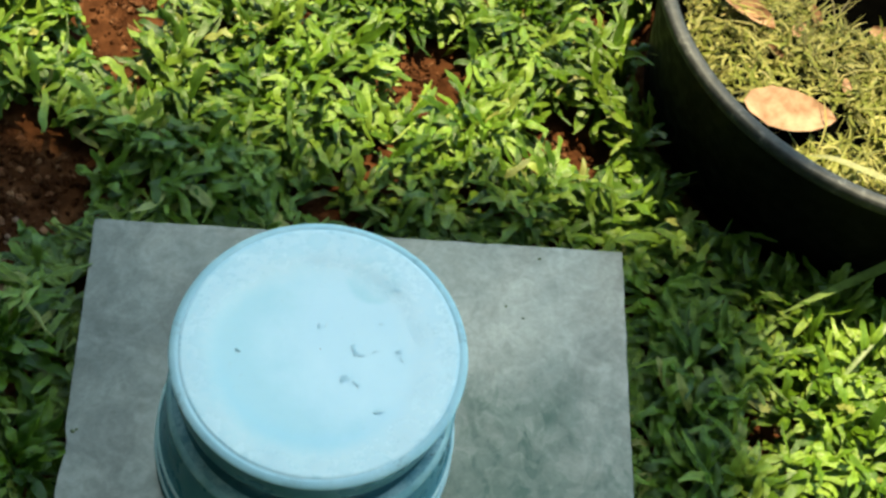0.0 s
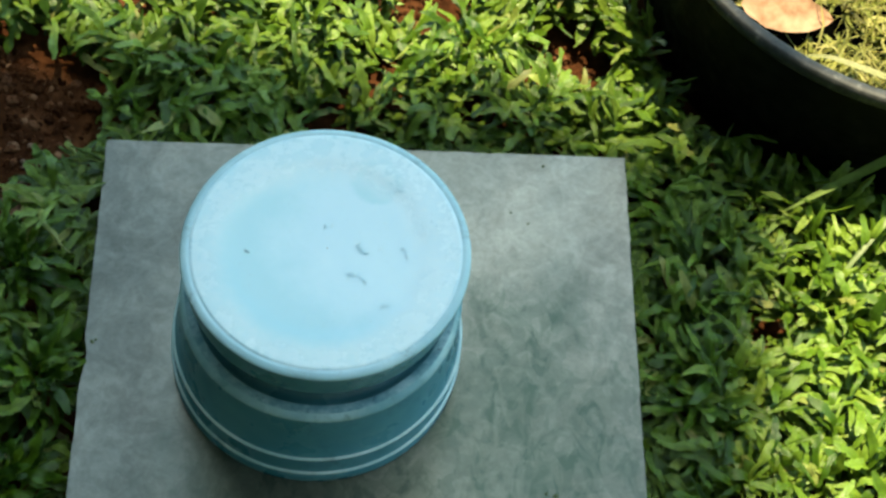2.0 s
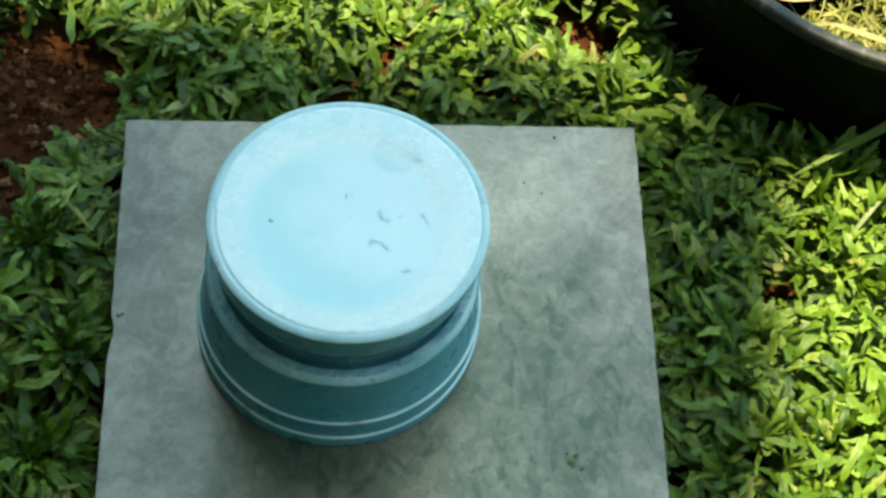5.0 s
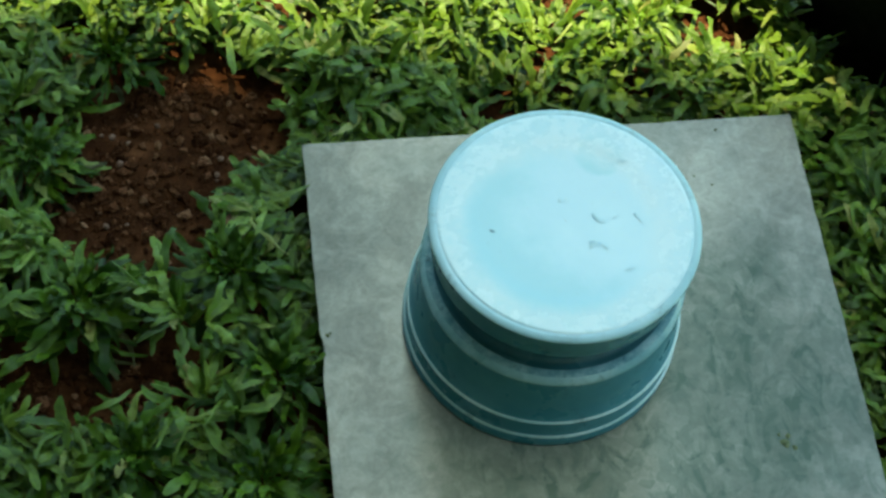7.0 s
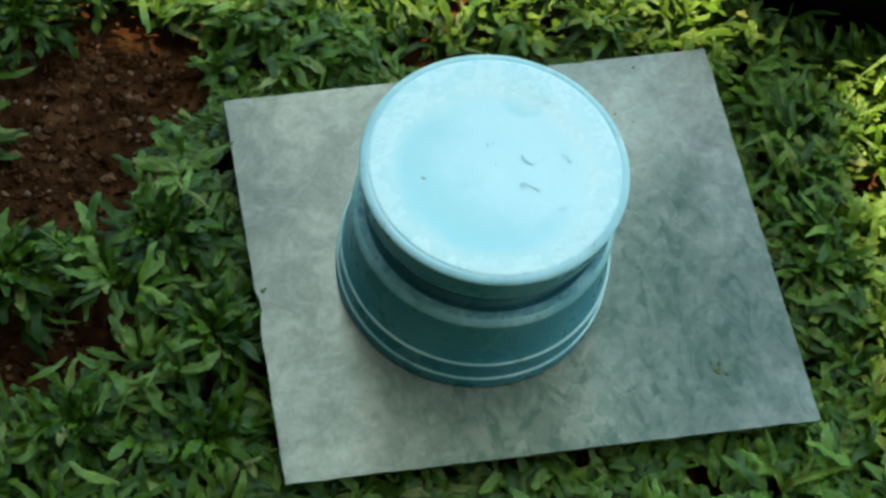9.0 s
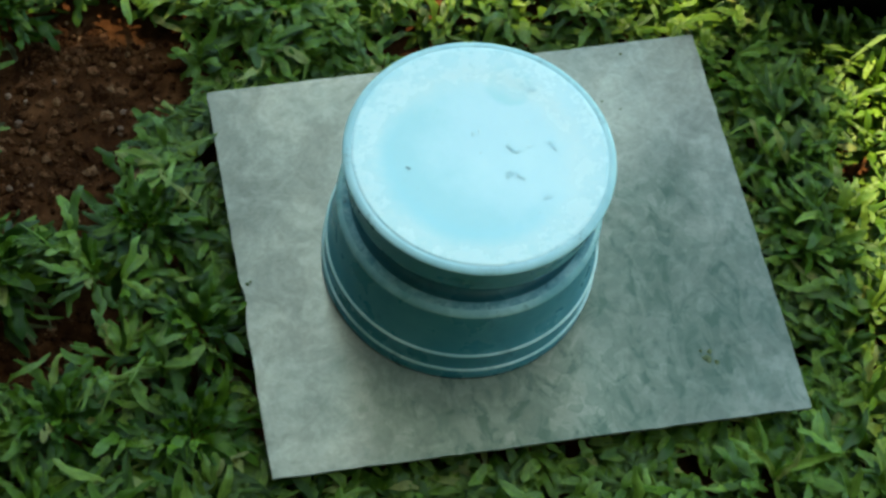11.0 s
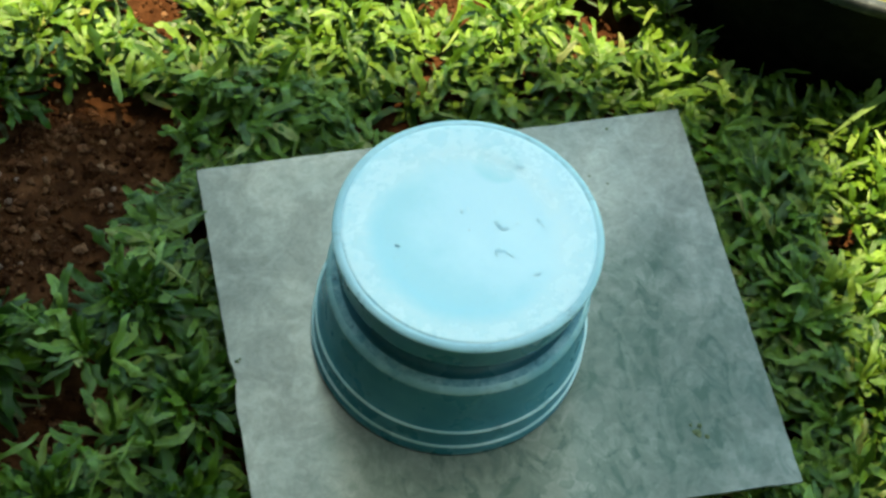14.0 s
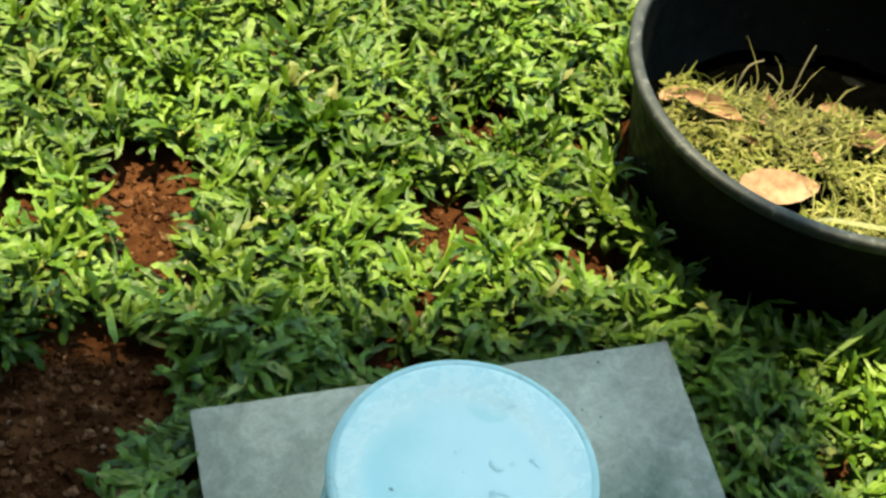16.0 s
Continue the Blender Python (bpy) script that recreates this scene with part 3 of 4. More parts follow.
# ---------------------------------------------------------------- metal sheet
def board_mesh():
    pts = []
    for i in range(4):
        a, b = Vector(BOARD[i]), Vector(BOARD[(i + 1) % 4])
        steps = 60
        nrm = Vector((-(b - a).y, (b - a).x)).normalized()
        for s in range(steps):
            p = a.lerp(b, s / steps)
            j = 0.0009 * noise.noise(Vector((p.x * 40, p.y * 40, 3))) + 0.0006 * noise.noise(Vector((p.x * 150, p.y * 150, 9)))
            if i == 3 and 0.34 < s / steps < 0.47:
                j -= 0.003 * math.sin(((s / steps - 0.34) / 0.13) ** 2 * math.pi)
            pts.append(p + nrm * j)
    mid = sum((Vector(p) for p in BOARD), Vector((0, 0))) / 4
    n = len(pts)
    rings = [(0.0, -0.0022, 1.0), (0.0, -0.0006, 1.0), (0.0006, 0.0, 1.0)]
    verts = []
    for inset, dz, _ in rings:
        for p in pts:
            q = p + (mid - p).normalized() * inset
            verts.append((q.x, q.y, BOARD_Z + dz))
    for f in (0.75, 0.5, 0.25):
        for p in pts:
            q = mid.lerp(p, f)
            verts.append((q.x, q.y, BOARD_Z))
    faces = [tuple(reversed(range(n)))]
    for r in range(5):
        for j in range(n):
            a, b = r * n + j, r * n + (j + 1) % n
            faces.append((a, b, b + n, a + n))
    verts.append((mid.x, mid.y, BOARD_Z))
    for j in range(n):
        faces.append((5 * n + j, 5 * n + (j + 1) % n, 6 * n))
    faces = [tuple(reversed(f)) for f in faces]
    return mesh_from("metal_sheet", verts, faces, M_BOARD, smooth=False)


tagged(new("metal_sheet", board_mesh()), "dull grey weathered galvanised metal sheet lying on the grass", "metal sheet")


# ---------------------------------------------------------------- blue pail, upside down
def dish_z(r):
    """Height of the pail's bottom over its lip, by radius."""
    t = min(1.0, max(0.0, (r - 0.070) / 0.020))
    t = t * t * (3 - 2 * t)
    return 0.1562 + 0.0008 * t - 0.0016 * (1 - min(1.0, r / 0.080) ** 2)


def pail():
    root = thing("pail", PAIL[0], PAIL[1], BOARD_Z, "faded light blue plastic pail standing upside down on the metal sheet", "pail")
    low = [(0.1213, 0.0), (0.1240, 0.0), (0.1250, 0.0010), (0.1253, 0.0030), (0.1251, 0.0130), (0.1240, 0.0138), (0.1234, 0.0175), (0.1224, 0.0340), (0.1222, 0.0350)]
    body = [(0.1222, 0.0350), (0.1218, 0.0375), (0.1208, 0.0395), (0.1182, 0.0600), (0.1161, 0.0790), (0.1151, 0.0876), (0.1151, 0.0884)]
    shoulder = [(0.1151, 0.0884), (0.1158, 0.0888), (0.1162, 0.0897), (0.1160, 0.0912), (0.1151, 0.0930), (0.1136, 0.0948), (0.1118, 0.0963)]
    ledge = [(0.1118, 0.0963), (0.1098, 0.0969), (0.1075, 0.0970), (0.1050, 0.0966)]
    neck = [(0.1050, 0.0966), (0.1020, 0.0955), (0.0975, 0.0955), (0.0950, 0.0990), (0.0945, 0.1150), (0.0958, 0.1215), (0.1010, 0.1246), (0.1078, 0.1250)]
    skirt = [(0.1078, 0.1250), (0.1088, 0.1253), (0.1096, 0.1264), (0.1102, 0.1300), (0.1122, 0.1480), (0.1130, 0.1510), (0.1137, 0.1535)]
    part("lip", lathe("lip", low, M_BLUE_SHADED, 160, 0.004, lean=PAIL_LEAN), root)
    part("wall", lathe("wall", body, M_BLUE_SHADED, 160, 0.004, lean=PAIL_LEAN), root, "faded blue tapered side wall")
    part("shoulder", lathe("shoulder", shoulder, M_SHOULDER, 160, 0.004, lean=PAIL_LEAN), root, "chalky worn shoulder ridge")
    part("ledge", lathe("ledge", ledge, M_DUSTY, 160, 0.004, lean=PAIL_LEAN), root, "dusty chalk-stained ledge over the shoulder")
    part("neck", lathe("neck", neck, M_GROOVE_SHADE, 160, 0.004, lean=PAIL_LEAN), root, "recessed blue groove with undercut shade in its colour")
    part("skirt", lathe("skirt", skirt, M_BLUE_SHADED, 160, 0.004, lean=PAIL_LEAN), root, "faded blue band under the bottom edge")
    for r0, z0 in ((0.1240, 0.0152), (0.1221, 0.0368)):
        ridge = [(r0 - 0.002, z0 - 0.0016), (r0 + 0.0012, z0 - 0.0013), (r0 + 0.0017, z0 - 0.0004), (r0 + 0.0014, z0 + 0.0006), (r0 - 0.0025, z0 + 0.0016)]
        part("ridge", lathe("ridge", ridge, M_RIDGE, 160, 0.004, lean=PAIL_LEAN), root, "pale worn ridge")
    edge = [(0.1137, 0.1535), (0.1140, 0.1541), (0.1138, 0.1549), (0.1129, 0.1557), (0.1114, 0.1563), (0.1097, 0.1567), (0.1086, 0.15675), (0.1076, 0.1565), (0.1068, 0.1565)]
    part("edge", lathe("edge", edge, M_EDGE, 160, 0.003, lean=PAIL_LEAN), root, "rounded bluer bottom edge")
    top = [(0.1068, 0.1565), (0.1062, 0.1567), (0.1052, 0.1570)]
    top += [(r0, dish_z(r0)) for r0 in (0.1040, 0.098, 0.093, 0.090, 0.087, 0.084, 0.081, 0.078, 0.075, 0.072, 0.069, 0.066, 0.06, 0.05, 0.04, 0.03, 0.02, 0.01, 0.0005)]
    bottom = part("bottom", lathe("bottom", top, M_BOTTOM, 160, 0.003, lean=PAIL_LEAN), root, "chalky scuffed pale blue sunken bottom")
    cx, cy = PAIL_LEAN[0] * 0.157, PAIL_LEAN[1] * 0.157

    def scuff(x, y, sx, sy, turn, seed):
        n = 22
        rim = []
        for i in range(n):
            a = 2 * math.pi * i / n
            q = 0.70 + 0.5 * noise.noise(Vector((math.cos(a) * 1.4 + seed, math.sin(a) * 1.4, seed * 0.7))) + 0.75 * noise.noise(Vector((math.cos(a) * 4.2 + seed, math.sin(a) * 4.2, seed * 1.9)))
            q = max(0.12, q)
            u, w = sx / 2 * q * math.cos(a), sy / 2 * q * math.sin(a)
            t = math.radians(turn)
            px, py = x + u * math.cos(t) - w * math.sin(t), y + u * math.sin(t) + w * math.cos(t)
            rim.append((px, py, dish_z(math.hypot(px - cx, py - cy)) + 0.0003))
        me = mesh_from("scuff", rim + [(x, y, dish_z(math.hypot(x - cx, y - cy)) + 0.0005)], [(i, (i + 1) % n, n) for i in range(n)], M_SCUFF if seed > 3 else M_DENT)
        part("scuff", me, bottom)

    marks = [(-0.100, -0.210, 0.005, 0.0025, -40, 1), (0.022, -0.204, 0.005, 0.004, 30, 14), (0.025, -0.210, 0.002, 0.005, 20, 6), (-0.018, -0.228, 0.009, 0.006, 10, 4),
             (-0.010, -0.232, 0.009, 0.003, -50, 5), (-0.012, -0.203, 0.004, 0.009, 10, 7), (-0.007, -0.208, 0.006, 0.003, 0, 8), (0.004, -0.204, 0.004, 0.003, 0, 4.5),
             (-0.040, -0.184, 0.0022, 0.006, 10, 9), (-0.034, -0.183, 0.0020, 0.005, -10, 10), (0.008, -0.255, 0.007, 0.004, 15, 11), (0.019, -0.149, 0.009, 0.004, 0, 12),
             (0.008, -0.180, 0.003, 0.002, 0, 13)]
    for x, y, sx, sy, turn, seed in marks:
        scuff(x - PAIL[0], y - PAIL[1], 1.35 * sx, 1.35 * sy, turn, seed)
    for i in range(26):
        a = math.radians(random.uniform(-75, 25))
        q = random.uniform(0.086, 0.103)
        scuff(cx + q * math.cos(a), cy + q * math.sin(a), random.uniform(0.002, 0.005), random.uniform(0.0008, 0.0016), random.uniform(-80, 80), 20 + i)
    return root


pail()


# ---------------------------------------------------------------- black tub
def tub():
    root = thing("tub", POT[0], POT[1], -0.012, "large round black plastic garden tub with a scuffed rim", "plant tub")
    h = POT_H + 0.012
    body = [(0.02, 0.0), (0.234, 0.0), (0.240, 0.006), (0.262, h - 0.012), (0.262, h - 0.003), (0.257, h - 0.003), (0.256, h - 0.012), (0.234, 0.012), (0.02, 0.012)]
    part("body", lathe("body", body, M_BLACK, 160, 0.003, closed=True), root)
    R = POT_R
    rim = [(R - 0.013, h - 0.012), (R - 0.002, h - 0.013), (R, h - 0.010), (R, h - 0.003), (R - 0.0015, h - 0.0005), (R - 0.004, h + 0.0005), (R - 0.010, h + 0.0005), (R - 0.0125, h - 0.0005), (R - 0.0145, h - 0.004)]
    part("rim", lathe("rim", rim, M_RIM, 160, 0.003, closed=True), root, "scuffed grey-black rolled rim")
    return root


tub()


def fill_height(x, y):
    """The heap in the tub, falling away to its far side; x, y from the tub's centre."""
    d = (0.48 * x + 0.877 * y - 0.002 + 0.02 * noise.noise(Vector((x * 12, y * 12, 7)))) / 0.06
    fall = min(1.0, max(0.0, d))
    fall = fall * fall * (3 - 2 * fall)
    return 0.088 + 0.012 * noise.noise(Vector((x * 16, y * 16, 2))) - 0.084 * fall


def heap():
    n, rings = 72, 26
    verts = [(0, 0, fill_height(0, 0))]
    for i in range(1, rings + 1):
        for j in range(n):
            a = 2 * math.pi * j / n
            r0 = 0.238 * i / rings
            x, y = r0 * math.cos(a), r0 * math.sin(a)
            verts.append((x, y, fill_height(x, y) + 0.003 * noise.noise(Vector((x * 90, y * 90, 5)))))
    faces = [(0, 1 + j, 1 + (j + 1) % n) for j in range(n)]
    for i in range(rings - 1):
        for j in range(n):
            a, b = 1 + i * n + j, 1 + i * n + (j + 1) % n
            faces.append((a, a + n, b + n, b))
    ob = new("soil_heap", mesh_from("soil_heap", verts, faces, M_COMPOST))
    ob.location = (POT[0], POT[1], 0)
    return tagged(ob, "compost at the bottom of the tub, blackened for deep shade", "soil", kind="stuff")


heap()


def clippings(n, long_ones, material, label):
    a, q = RNG.uniform(0, 6.28, n), np.sqrt(RNG.uniform(0, 1, n)) * 0.232
    x, y = q * np.cos(a), q * np.sin(a)
    z = np.array([fill_height(u, w) for u, w in zip(x, y)])
    lump = np.array([noise.noise(Vector((u * 25, w * 25, 4 + 5 * long_ones))) for u, w in zip(x, y)])
    keep = (0.48 * x + 0.877 * y < (-0.012 if long_ones else 0.016) + 0.02 * lump) & (np.hypot(x, y) < 0.224) & (RNG.uniform(0, 1, n) < 0.65 + 1.1 * lump)
    keep &= ((x + 0.130) / 0.062) ** 2 + ((y + 0.102) / 0.036) ** 2 > (1.0 if not long_ones else 1.9)
    x, y, z, lump = x[keep], y[keep], z[keep], lump[keep]
    n = len(x)
    base = np.stack([x + POT[0], y + POT[1], z + RNG.uniform(0.0, 0.016, n) + 0.014 * np.clip(lump, 0, 1)], 1)
    inward = np.arctan2(-y, -x) + RNG.normal(0, 0.7, n)
    turn = np.where(np.hypot(x, y) > (0.15 if long_ones else 0.195), inward, RNG.uniform(0, 6.28, n))
    length = RNG.uniform(0.045, 0.085, n) if long_ones else RNG.uniform(0.010, 0.032, n)
    width = RNG.uniform(0.0012, 0.0026, n) if long_ones else RNG.uniform(0.0016, 0.0046, n)
    me = leaves_mesh("grass_clippings", base, turn, RNG.normal(0.12 if long_ones else 0.3, 0.3, n), np.abs(RNG.normal(0.5, 0.4, n)) if long_ones else RNG.normal(0.6, 0.8, n), length, width, RNG.uniform(0.1, 0.6, n), material,
                     shape=(0.7, 1.0, 1.0, 0.9, 0.7, 0.2), twist=RNG.normal(0, 0.4, n), wave=1.0)
    return tagged(new("grass_clippings", me), label, "clippings", kind="stuff")


clippings(13000, 0, M_CLIP, "short yellow-green grass clippings and moss heaped in the tub")
clippings(1300, 1, M_STRAW, "long thin straw-coloured grass strands in the tub")


# ---------------------------------------------------------------- leaves in the tub
def leaf_plate(name, length, width, cup, curl, material, seed, n=18, m=8, thick=0.0006):
    """A single dry leaf: pointed oval with a midrib fold, cupped and curled."""
    verts, faces = [], []
    for i in range(n + 1):
        s = i / n
        w = width / 2 * (math.sin(math.pi * s ** 0.85) ** 0.62 + 0.02) * (1 + 0.16 * noise.noise(Vector((s * 9, seed, 0))))
        for j in range(m + 1):
            v = 2 * j / m - 1
            x = (s - 0.5) * length
            y = v * w
            z = cup * (v * v) * (w / width * 2) + curl * (s - 0.5) ** 2 * 4 + 0.0018 * noise.noise(Vector((s * 7, v * 2.5, seed)))
            z -= 0.0008 * math.exp(-(v * 9) ** 2)
            verts.append((x, y, z))
    for i in range(n):
        for j in range(m):
            a = i * (m + 1) + j
            faces.append((a, a + m + 1, a + m + 2, a + 1))
    k0 = len(verts)
    verts += [(x, y, z - thick) for x, y, z in verts]
    faces += [tuple(k0 + q for q in reversed(f)) for f in faces]
    return mesh_from(name, verts, faces, material)


def laid_leaf(x, y, z, turn, tip, roll, length, width, cup, curl, material, label, seed):
    ob = new("fallen_leaf", leaf_plate("fallen_leaf", length, width, cup, curl, material, seed))
    ob.matrix_basis = pose(x, y, z, roll, tip, turn)
    return tagged(ob, label, "leaf")


laid_leaf(0.406, 0.124, 0.113, -10, 0, 10, 0.092, 0.046, 0.006, 0.006, M_DRY, "large dry tan fallen leaf lying in the tub", 1)
laid_leaf(0.380, 0.258, 0.109, -38, 5, 8, 0.074, 0.026, 0.011, 0.005, M_DRY, "curled light brown fallen leaf in the tub", 2)
laid_leaf(0.540, 0.248, 0.092, -30, 0, 12, 0.045, 0.018, 0.006, 0.003, M_DRY, "small curled tan fallen leaf in the tub", 3)
laid_leaf(0.350, 0.300, 0.100, 20, 0, 0, 0.045, 0.020, 0.004, 0.003, M_DRY, "small tan fallen leaf by the tub wall", 4)
laid_leaf(0.548, 0.185, 0.104, 10, 8, 0, 0.056, 0.032, 0.006, 0.003, M_BROWN, "reddish brown fallen leaf in the tub", 5)
for i in range(12):
    a, q = random.uniform(2.2, 5.4), random.uniform(0.06, 0.2)
    x, y = q * math.cos(a), q * math.sin(a)
    if math.hypot(x + 0.13, y + 0.10) < 0.07 or 0.48 * x + 0.877 * y > 0.0:
        continue
    laid_leaf(POT[0] + x, POT[1] + y, fill_height(x, y) + 0.016, random.uniform(0, 360), random.gauss(0, 12), random.gauss(0, 12), random.uniform(0.018, 0.036), random.uniform(0.008, 0.014),
              0.003, 0.003, random.choice((M_BROWN, M_DRY)), "small curled brown leaf scrap among clippings", 20 + i)
laid_leaf(0.340, 0.004, 0.026, 30, 0, 0, 0.012, 0.008, 0.001, 0.001, M_DRY, "tiny tan leaf scrap on the grass", 6)
laid_leaf(-0.322, -0.072, 0.020, 60, 20, 0, 0.030, 0.010, 0.002, 0.002, M_BROWN, "withered brown grass leaf by the metal sheet", 7)
laid_leaf(0.394, -0.170, 0.016, 25, 0, 0, 0.022, 0.008, 0.002, 0.002, M_BROWN, "withered brown leaf on bare soil", 8)


def ribbon(name, pts, widths, material, steps=10):
    """A folded long blade through points."""
    dense = []
    for i in range(len(pts) - 1):
        p = [Vector(pts[max(0, min(len(pts) - 1, i + o))]) for o in (-1, 0, 1, 2)]
        for q in range(steps):
            t = q / steps
            dense.append((0.5 * ((2 * p[1]) + (p[2] - p[0]) * t + (2 * p[0] - 5 * p[1] + 4 * p[2] - p[3]) * t * t + (3 * p[1] - p[0] - 3 * p[2] + p[3]) * t ** 3),
                          widths[i] * (1 - t) + widths[i + 1] * t))
    dense.append((Vector(pts[-1]), widths[-1]))
    verts, faces = [], []
    for i, (p, w) in enumerate(dense):
        d = (dense[min(i + 1, len(dense) - 1)][0] - dense[max(i - 1, 0)][0]).normalized()
        side = d.cross(Vector((0, 0, 1))).normalized()
        up = side.cross(d)
        for q, lift in ((-1, 0.25), (0, 0), (1, 0.25)):
            verts.append(p + side * (q * w / 2) + up * (lift * w / 2))
        if i:
            a = (i - 1) * 3
            faces += [(a, a + 3, a + 4, a + 1), (a + 1, a + 4, a + 5, a + 2)]
    return mesh_from(name, verts, faces, material)


tuss = thing("grass_tussock", 0.74, -0.10, SOIL_Z, "long arching green grass blades beside the black tub", "grass tussock")


def blade(pts, widths, parent, material=M_BLADE):
    o = parent.location
    part("blade", ribbon("blade", [(x - o.x, y - o.y, z - o.z) for x, y, z in pts], widths, material), parent)


blade([(0.74, -0.10, -0.02), (0.69, -0.07, 0.11), (0.60, -0.03, 0.165), (0.52, -0.032, 0.125), (0.45, -0.049, 0.082), (0.398, -0.064, 0.048)],
      [0.008, 0.011, 0.012, 0.012, 0.009, 0.001], tuss)
blade([(0.415, -0.050, -0.015), (0.400, -0.064, 0.030), (0.366, -0.098, 0.040), (0.330, -0.142, 0.030)], [0.004, 0.005, 0.0045, 0.001], tuss)
blade([(0.745, -0.11, -0.02), (0.66, -0.055, 0.10), (0.56, -0.030, 0.105), (0.50, -0.072, 0.068), (0.457, -0.116, 0.052), (0.428, -0.149, 0.035)], [0.006, 0.008, 0.008, 0.007, 0.005, 0.001], tuss)
blade([(0.735, -0.12, -0.02), (0.70, -0.16, 0.10), (0.66, -0.22, 0.12), (0.62, -0.29, 0.06)], [0.006, 0.008, 0.007, 0.001], tuss)

wither = thing("withered_grass", 0.42, 0.074, 0.112, "yellowed broad grass blade lying inside the tub wall", "grass")
M_YELLOW = leaf_material("yellowed blade", (0.13, 0.15, 0.055), (0.17, 0.19, 0.075), (0.21, 0.22, 0.10), 0.2, 0.5)
blade([(0.420, 0.074, 0.112), (0.440, 0.064, 0.122), (0.491, 0.041, 0.124), (0.550, 0.028, 0.112)], [0.002, 0.006, 0.008, 0.005], wither, M_YELLOW)

k = Mat("pale dry stem", 0.8, 0.2)
k.colour(k.ramp(k.noise(90.0, 4), [(0.3, (0.18, 0.15, 0.09)), (0.7, (0.34, 0.30, 0.20))]))
M_STEM = k.m


def stem(pts, w, label):
    o = pts[0]
    cu = bpy.data.curves.new("dry_stem", 'CURVE')
    cu.dimensions, cu.bevel_depth, cu.bevel_resolution, cu.resolution_u = '3D', w / 2, 1, 6
    sp = cu.splines.new('NURBS')
    sp.points.add(len(pts) - 1)
    sp.use_endpoint_u, sp.order_u = True, 3
    for q, p in zip(sp.points, pts):
        q.co = (p[0] - o[0], p[1] - o[1], p[2] - o[2], 1)
    cu.materials.append(M_STEM)
    ob = new("dry_stem", cu)
    ob.location = o
    return tagged(ob, label, "stem")


stem([(0.425, 0.295, 0.085), (0.430, 0.300, 0.115), (0.445, 0.310, 0.130), (0.462, 0.312, 0.128)], 0.0020, "pale curled dry stem standing in the tub")
stem([(0.487, 0.272, 0.085), (0.500, 0.290, 0.120), (0.520, 0.305, 0.150)], 0.0018, "pale upright dry stem standing in the tub")
stem([(0.486, 0.270, 0.090), (0.482, 0.290, 0.110), (0.465, 0.300, 0.118)], 0.0015, "thin bent dry stem in the tub")
stem([(-0.352, -0.032, -0.012), (-0.330, -0.024, -0.006), (-0.300, -0.015, 0.004)], 0.0024, "thin dry twig lying on the bare soil")


# ---------------------------------------------------------------- moss specks on the board
def speck(x, y, size, seed):
    n = 10
    rim = []
    for i in range(n):
        a = 2 * math.pi * i / n
        q = size / 2 * (0.8 + 0.7 * noise.noise(Vector((math.cos(a) + seed, math.sin(a), seed))))
        rim.append((q * math.cos(a), q * math.sin(a), 0.0))
    me = mesh_from("moss_speck", rim + [(0, 0, 0.0012)], [(i, (i + 1) % n, n) for i in range(n)], M_MOSS)
    ob = new("moss_speck", me)
    ob.location = (x, y, BOARD_Z + 0.0002)
    return tagged(ob, "small dark moss speck on the metal sheet", "moss", "moss specks on the board")


for x, y, size, seed in [(0.160, -0.349, 0.007, 1), (0.156, -0.356, 0.010, 2), (0.164, -0.360, 0.006, 3), (0.152, -0.347, 0.004, 4), (0.168, -0.014, 0.004, 5),
                         (0.150, -0.080, 0.003, 6), (0.134, -0.068, 0.003, 7), (-0.239, -0.214, 0.005, 8), (-0.236, -0.212, 0.003, 9)]:
    speck(x, y, size, seed)


# ---------------------------------------------------------------- soil crumbs and pebbles
def ico(rough, seed):
    bm = bmesh.new()
    bmesh.ops.create_icosphere(bm, subdivisions=1, radius=0.5)
    vs = [v.co * (1 + rough * noise.noise(v.co * 2.2 + Vector((seed, seed * 0.3, 0)))) for v in bm.verts]
    bm.verts.index_update()
    fs = [tuple(v.index for v in f.verts) for f in bm.faces]
    bm.free()
    return np.array([tuple(v) for v in vs]), fs


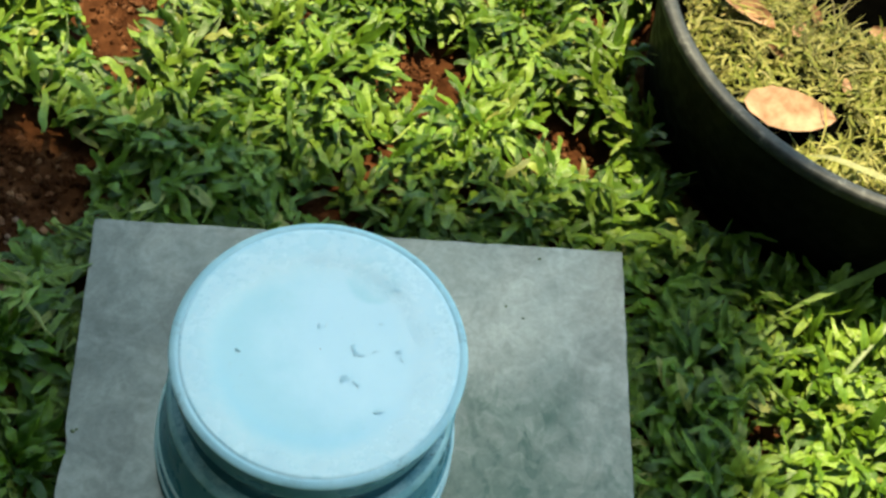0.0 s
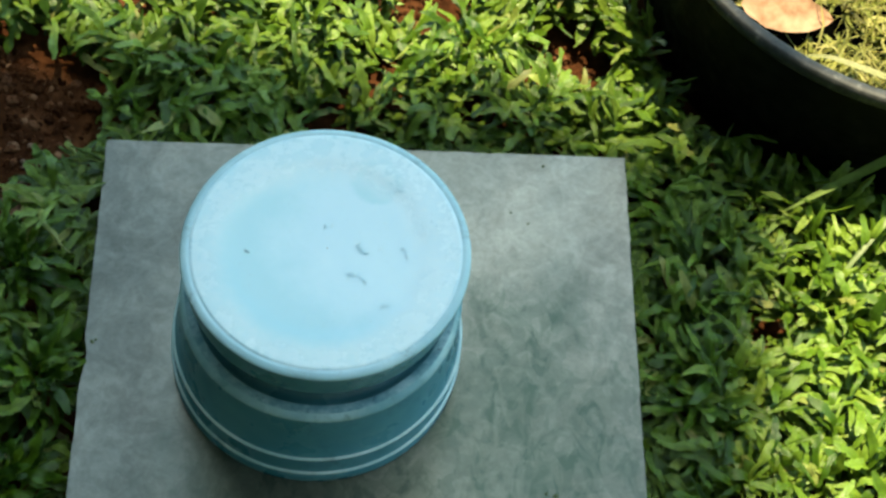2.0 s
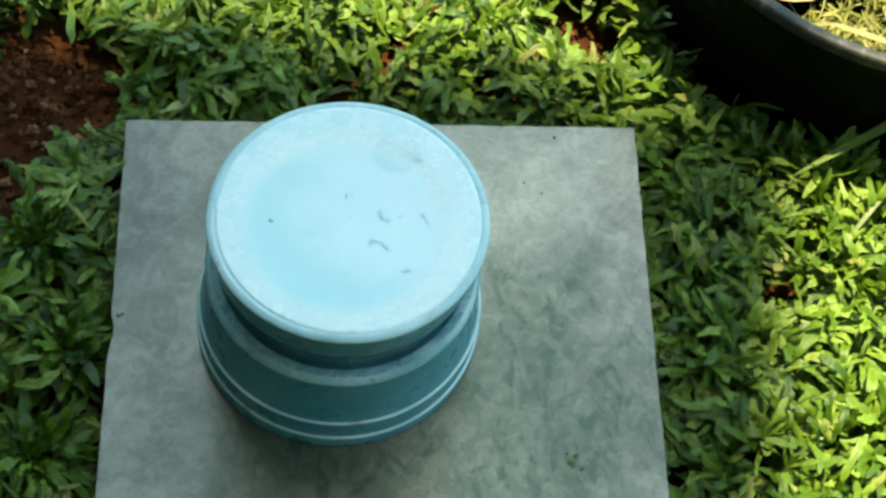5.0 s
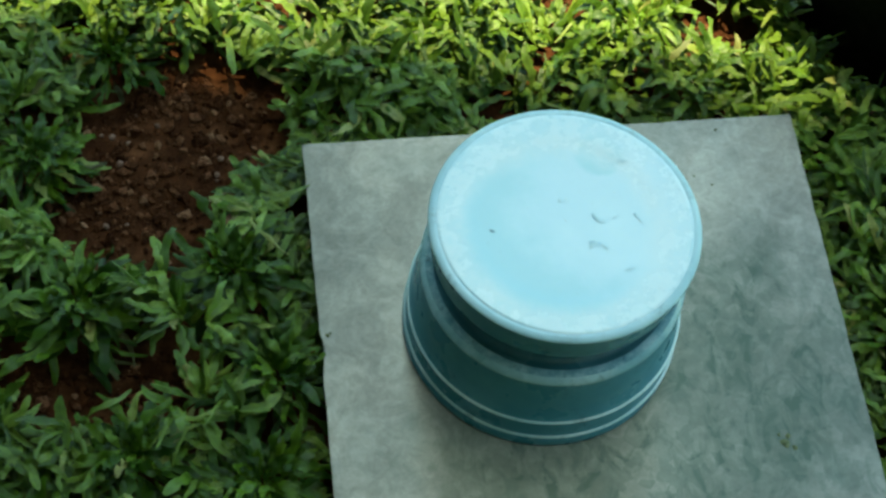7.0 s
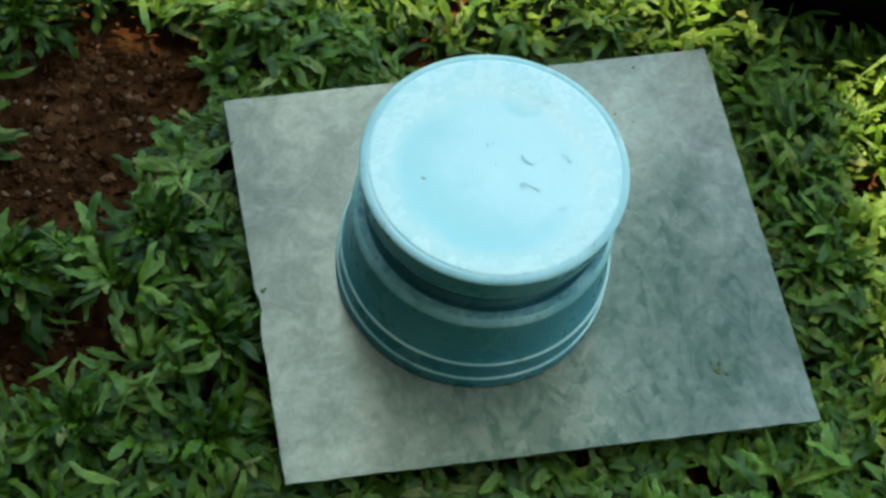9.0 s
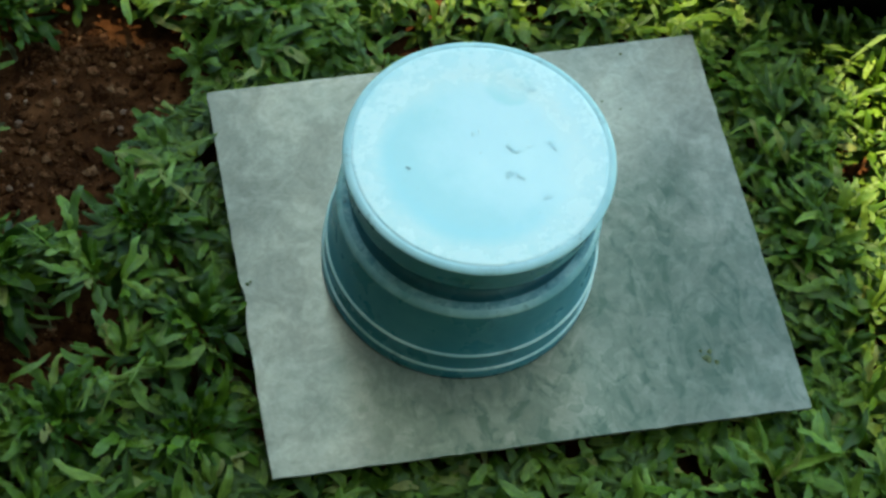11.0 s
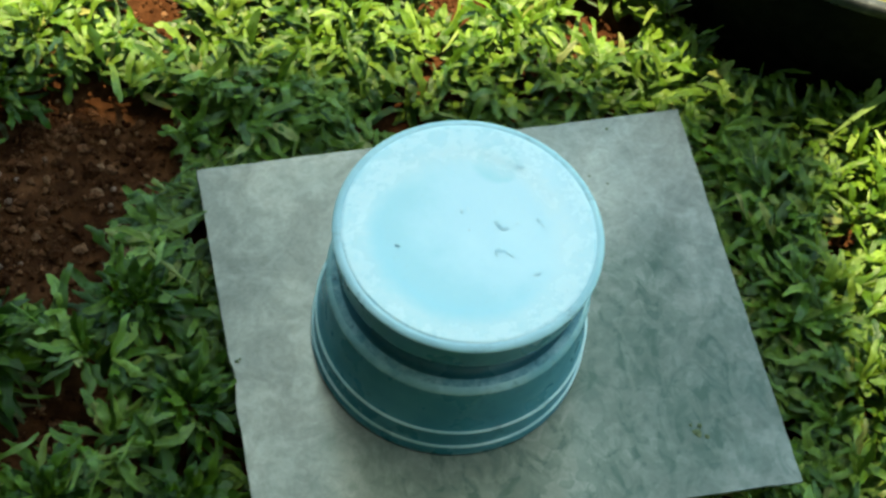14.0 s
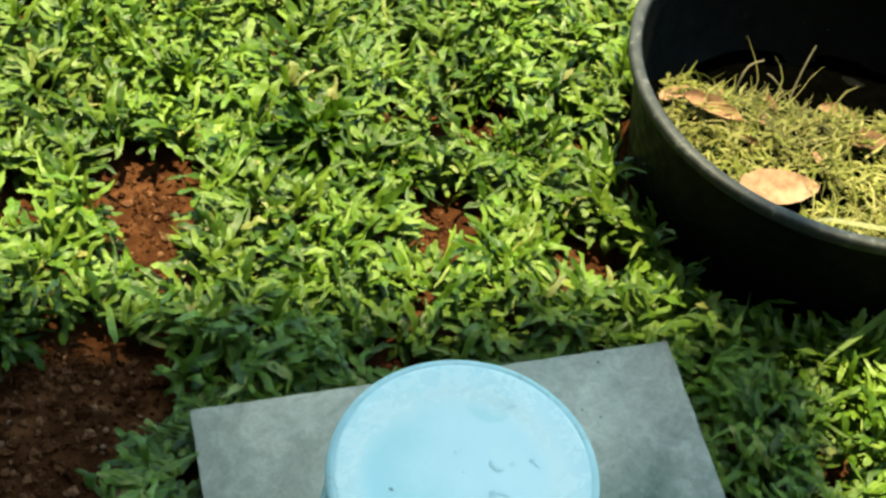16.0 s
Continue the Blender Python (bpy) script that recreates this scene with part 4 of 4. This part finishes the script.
def crumbs():
    shapes = [ico(0.9, q * 3.7) for q in range(10)]
    verts, faces, n0 = [], [], 0
    for cx, cy, rx, ry, turn in BARE:
        n = int(rx * ry * 3.14 * 48000) + 30
        for _ in range(n):
            a, q = random.uniform(0, 6.28), math.sqrt(random.random()) * 1.15
            x, y = cx + rx * q * math.cos(a), cy + ry * q * math.sin(a)
            vs, fs = shapes[random.randrange(10)]
            size = 0.0012 + 0.0085 * random.random() ** 5.5
            turn_m = np.array(Euler((random.uniform(0, 6), random.uniform(0, 6), random.uniform(0, 6))).to_matrix())
            z = soil_at(x, y) + size * 0.15
            pts = (vs * np.array((1, 1, 0.75))) @ turn_m.T * size + np.array((x, y, z))
            verts.append(pts)
            faces += [tuple(i + n0 for i in f) for f in fs]
            n0 += len(pts)
    ob = new("soil_crumbs", mesh_from("soil_crumbs", np.concatenate(verts), faces, M_CRUMB, smooth=False))
    return tagged(ob, "loose red-brown soil crumbs on the bare patches", "soil", kind="stuff")


crumbs()


def pebbles():
    spots = [(-0.437, 0.027, 0.010), (-0.410, 0.096, 0.008), (-0.449, -0.047, 0.009), (-0.394, -0.035, 0.009), (-0.345, 0.110, 0.006), (-0.468, 0.026, 0.008),
             (-0.399, 0.073, 0.007), (-0.334, 0.025, 0.009), (-0.428, 0.052, 0.007)]
    for _ in range(9):
        a, q = random.uniform(0, 6.28), math.sqrt(random.random())
        spots.append((-0.405 + 0.085 * q * math.cos(a), 0.015 + 0.09 * q * math.sin(a), random.uniform(0.004, 0.008)))
    forms = []
    for q in range(6):
        vs, fs = ico(0.5, 11 + q * 2.1)
        forms.append(mesh_from("pebble", vs * np.array((1, 0.85, 0.65)), fs, M_PEBBLE))
    for i, (x, y, size) in enumerate(spots):
        ob = new("pebble", forms[i % 6])
        z = soil_at(x, y) + size * 0.15
        ob.matrix_basis = pose(x, y, z, 0, 0, random.uniform(0, 360)) @ Matrix.Diagonal((size, size, size, 1))
        tagged(ob, "small pale stone lying on the red soil", "pebble", "pebbles on the bare soil")


pebbles()


def clods():
    forms = []
    for q in range(8):
        vs, fs = ico(0.95, 40 + q * 1.7)
        forms.append(mesh_from("soil_clod", vs * np.array((1, 0.9, 0.7)), fs, M_CLOD, smooth=False))
    spots = []
    for cx, cy, rx, ry, turn in BARE:
        for _ in range(int(rx * ry * 3.14 * 2600) + 1):
            a, q = random.uniform(0, 6.28), math.sqrt(random.random()) * 0.9
            spots.append((cx + rx * q * math.cos(a), cy + ry * q * math.sin(a), random.choice((0.006, 0.007, 0.009, 0.011, 0.013, 0.016))))
    for i, (x, y, size) in enumerate(spots):
        ob = new("soil_clod", forms[i % 8])
        z = soil_at(x, y) + size * 0.12
        ob.matrix_basis = pose(x, y, z, random.uniform(-25, 25), random.uniform(-25, 25), random.uniform(0, 360)) @ Matrix.Diagonal((size, size, size, 1))
        tagged(ob, "rough red-brown clod of dry soil on the bare patch", "soil clod", "soil clods on the bare soil")


clods()
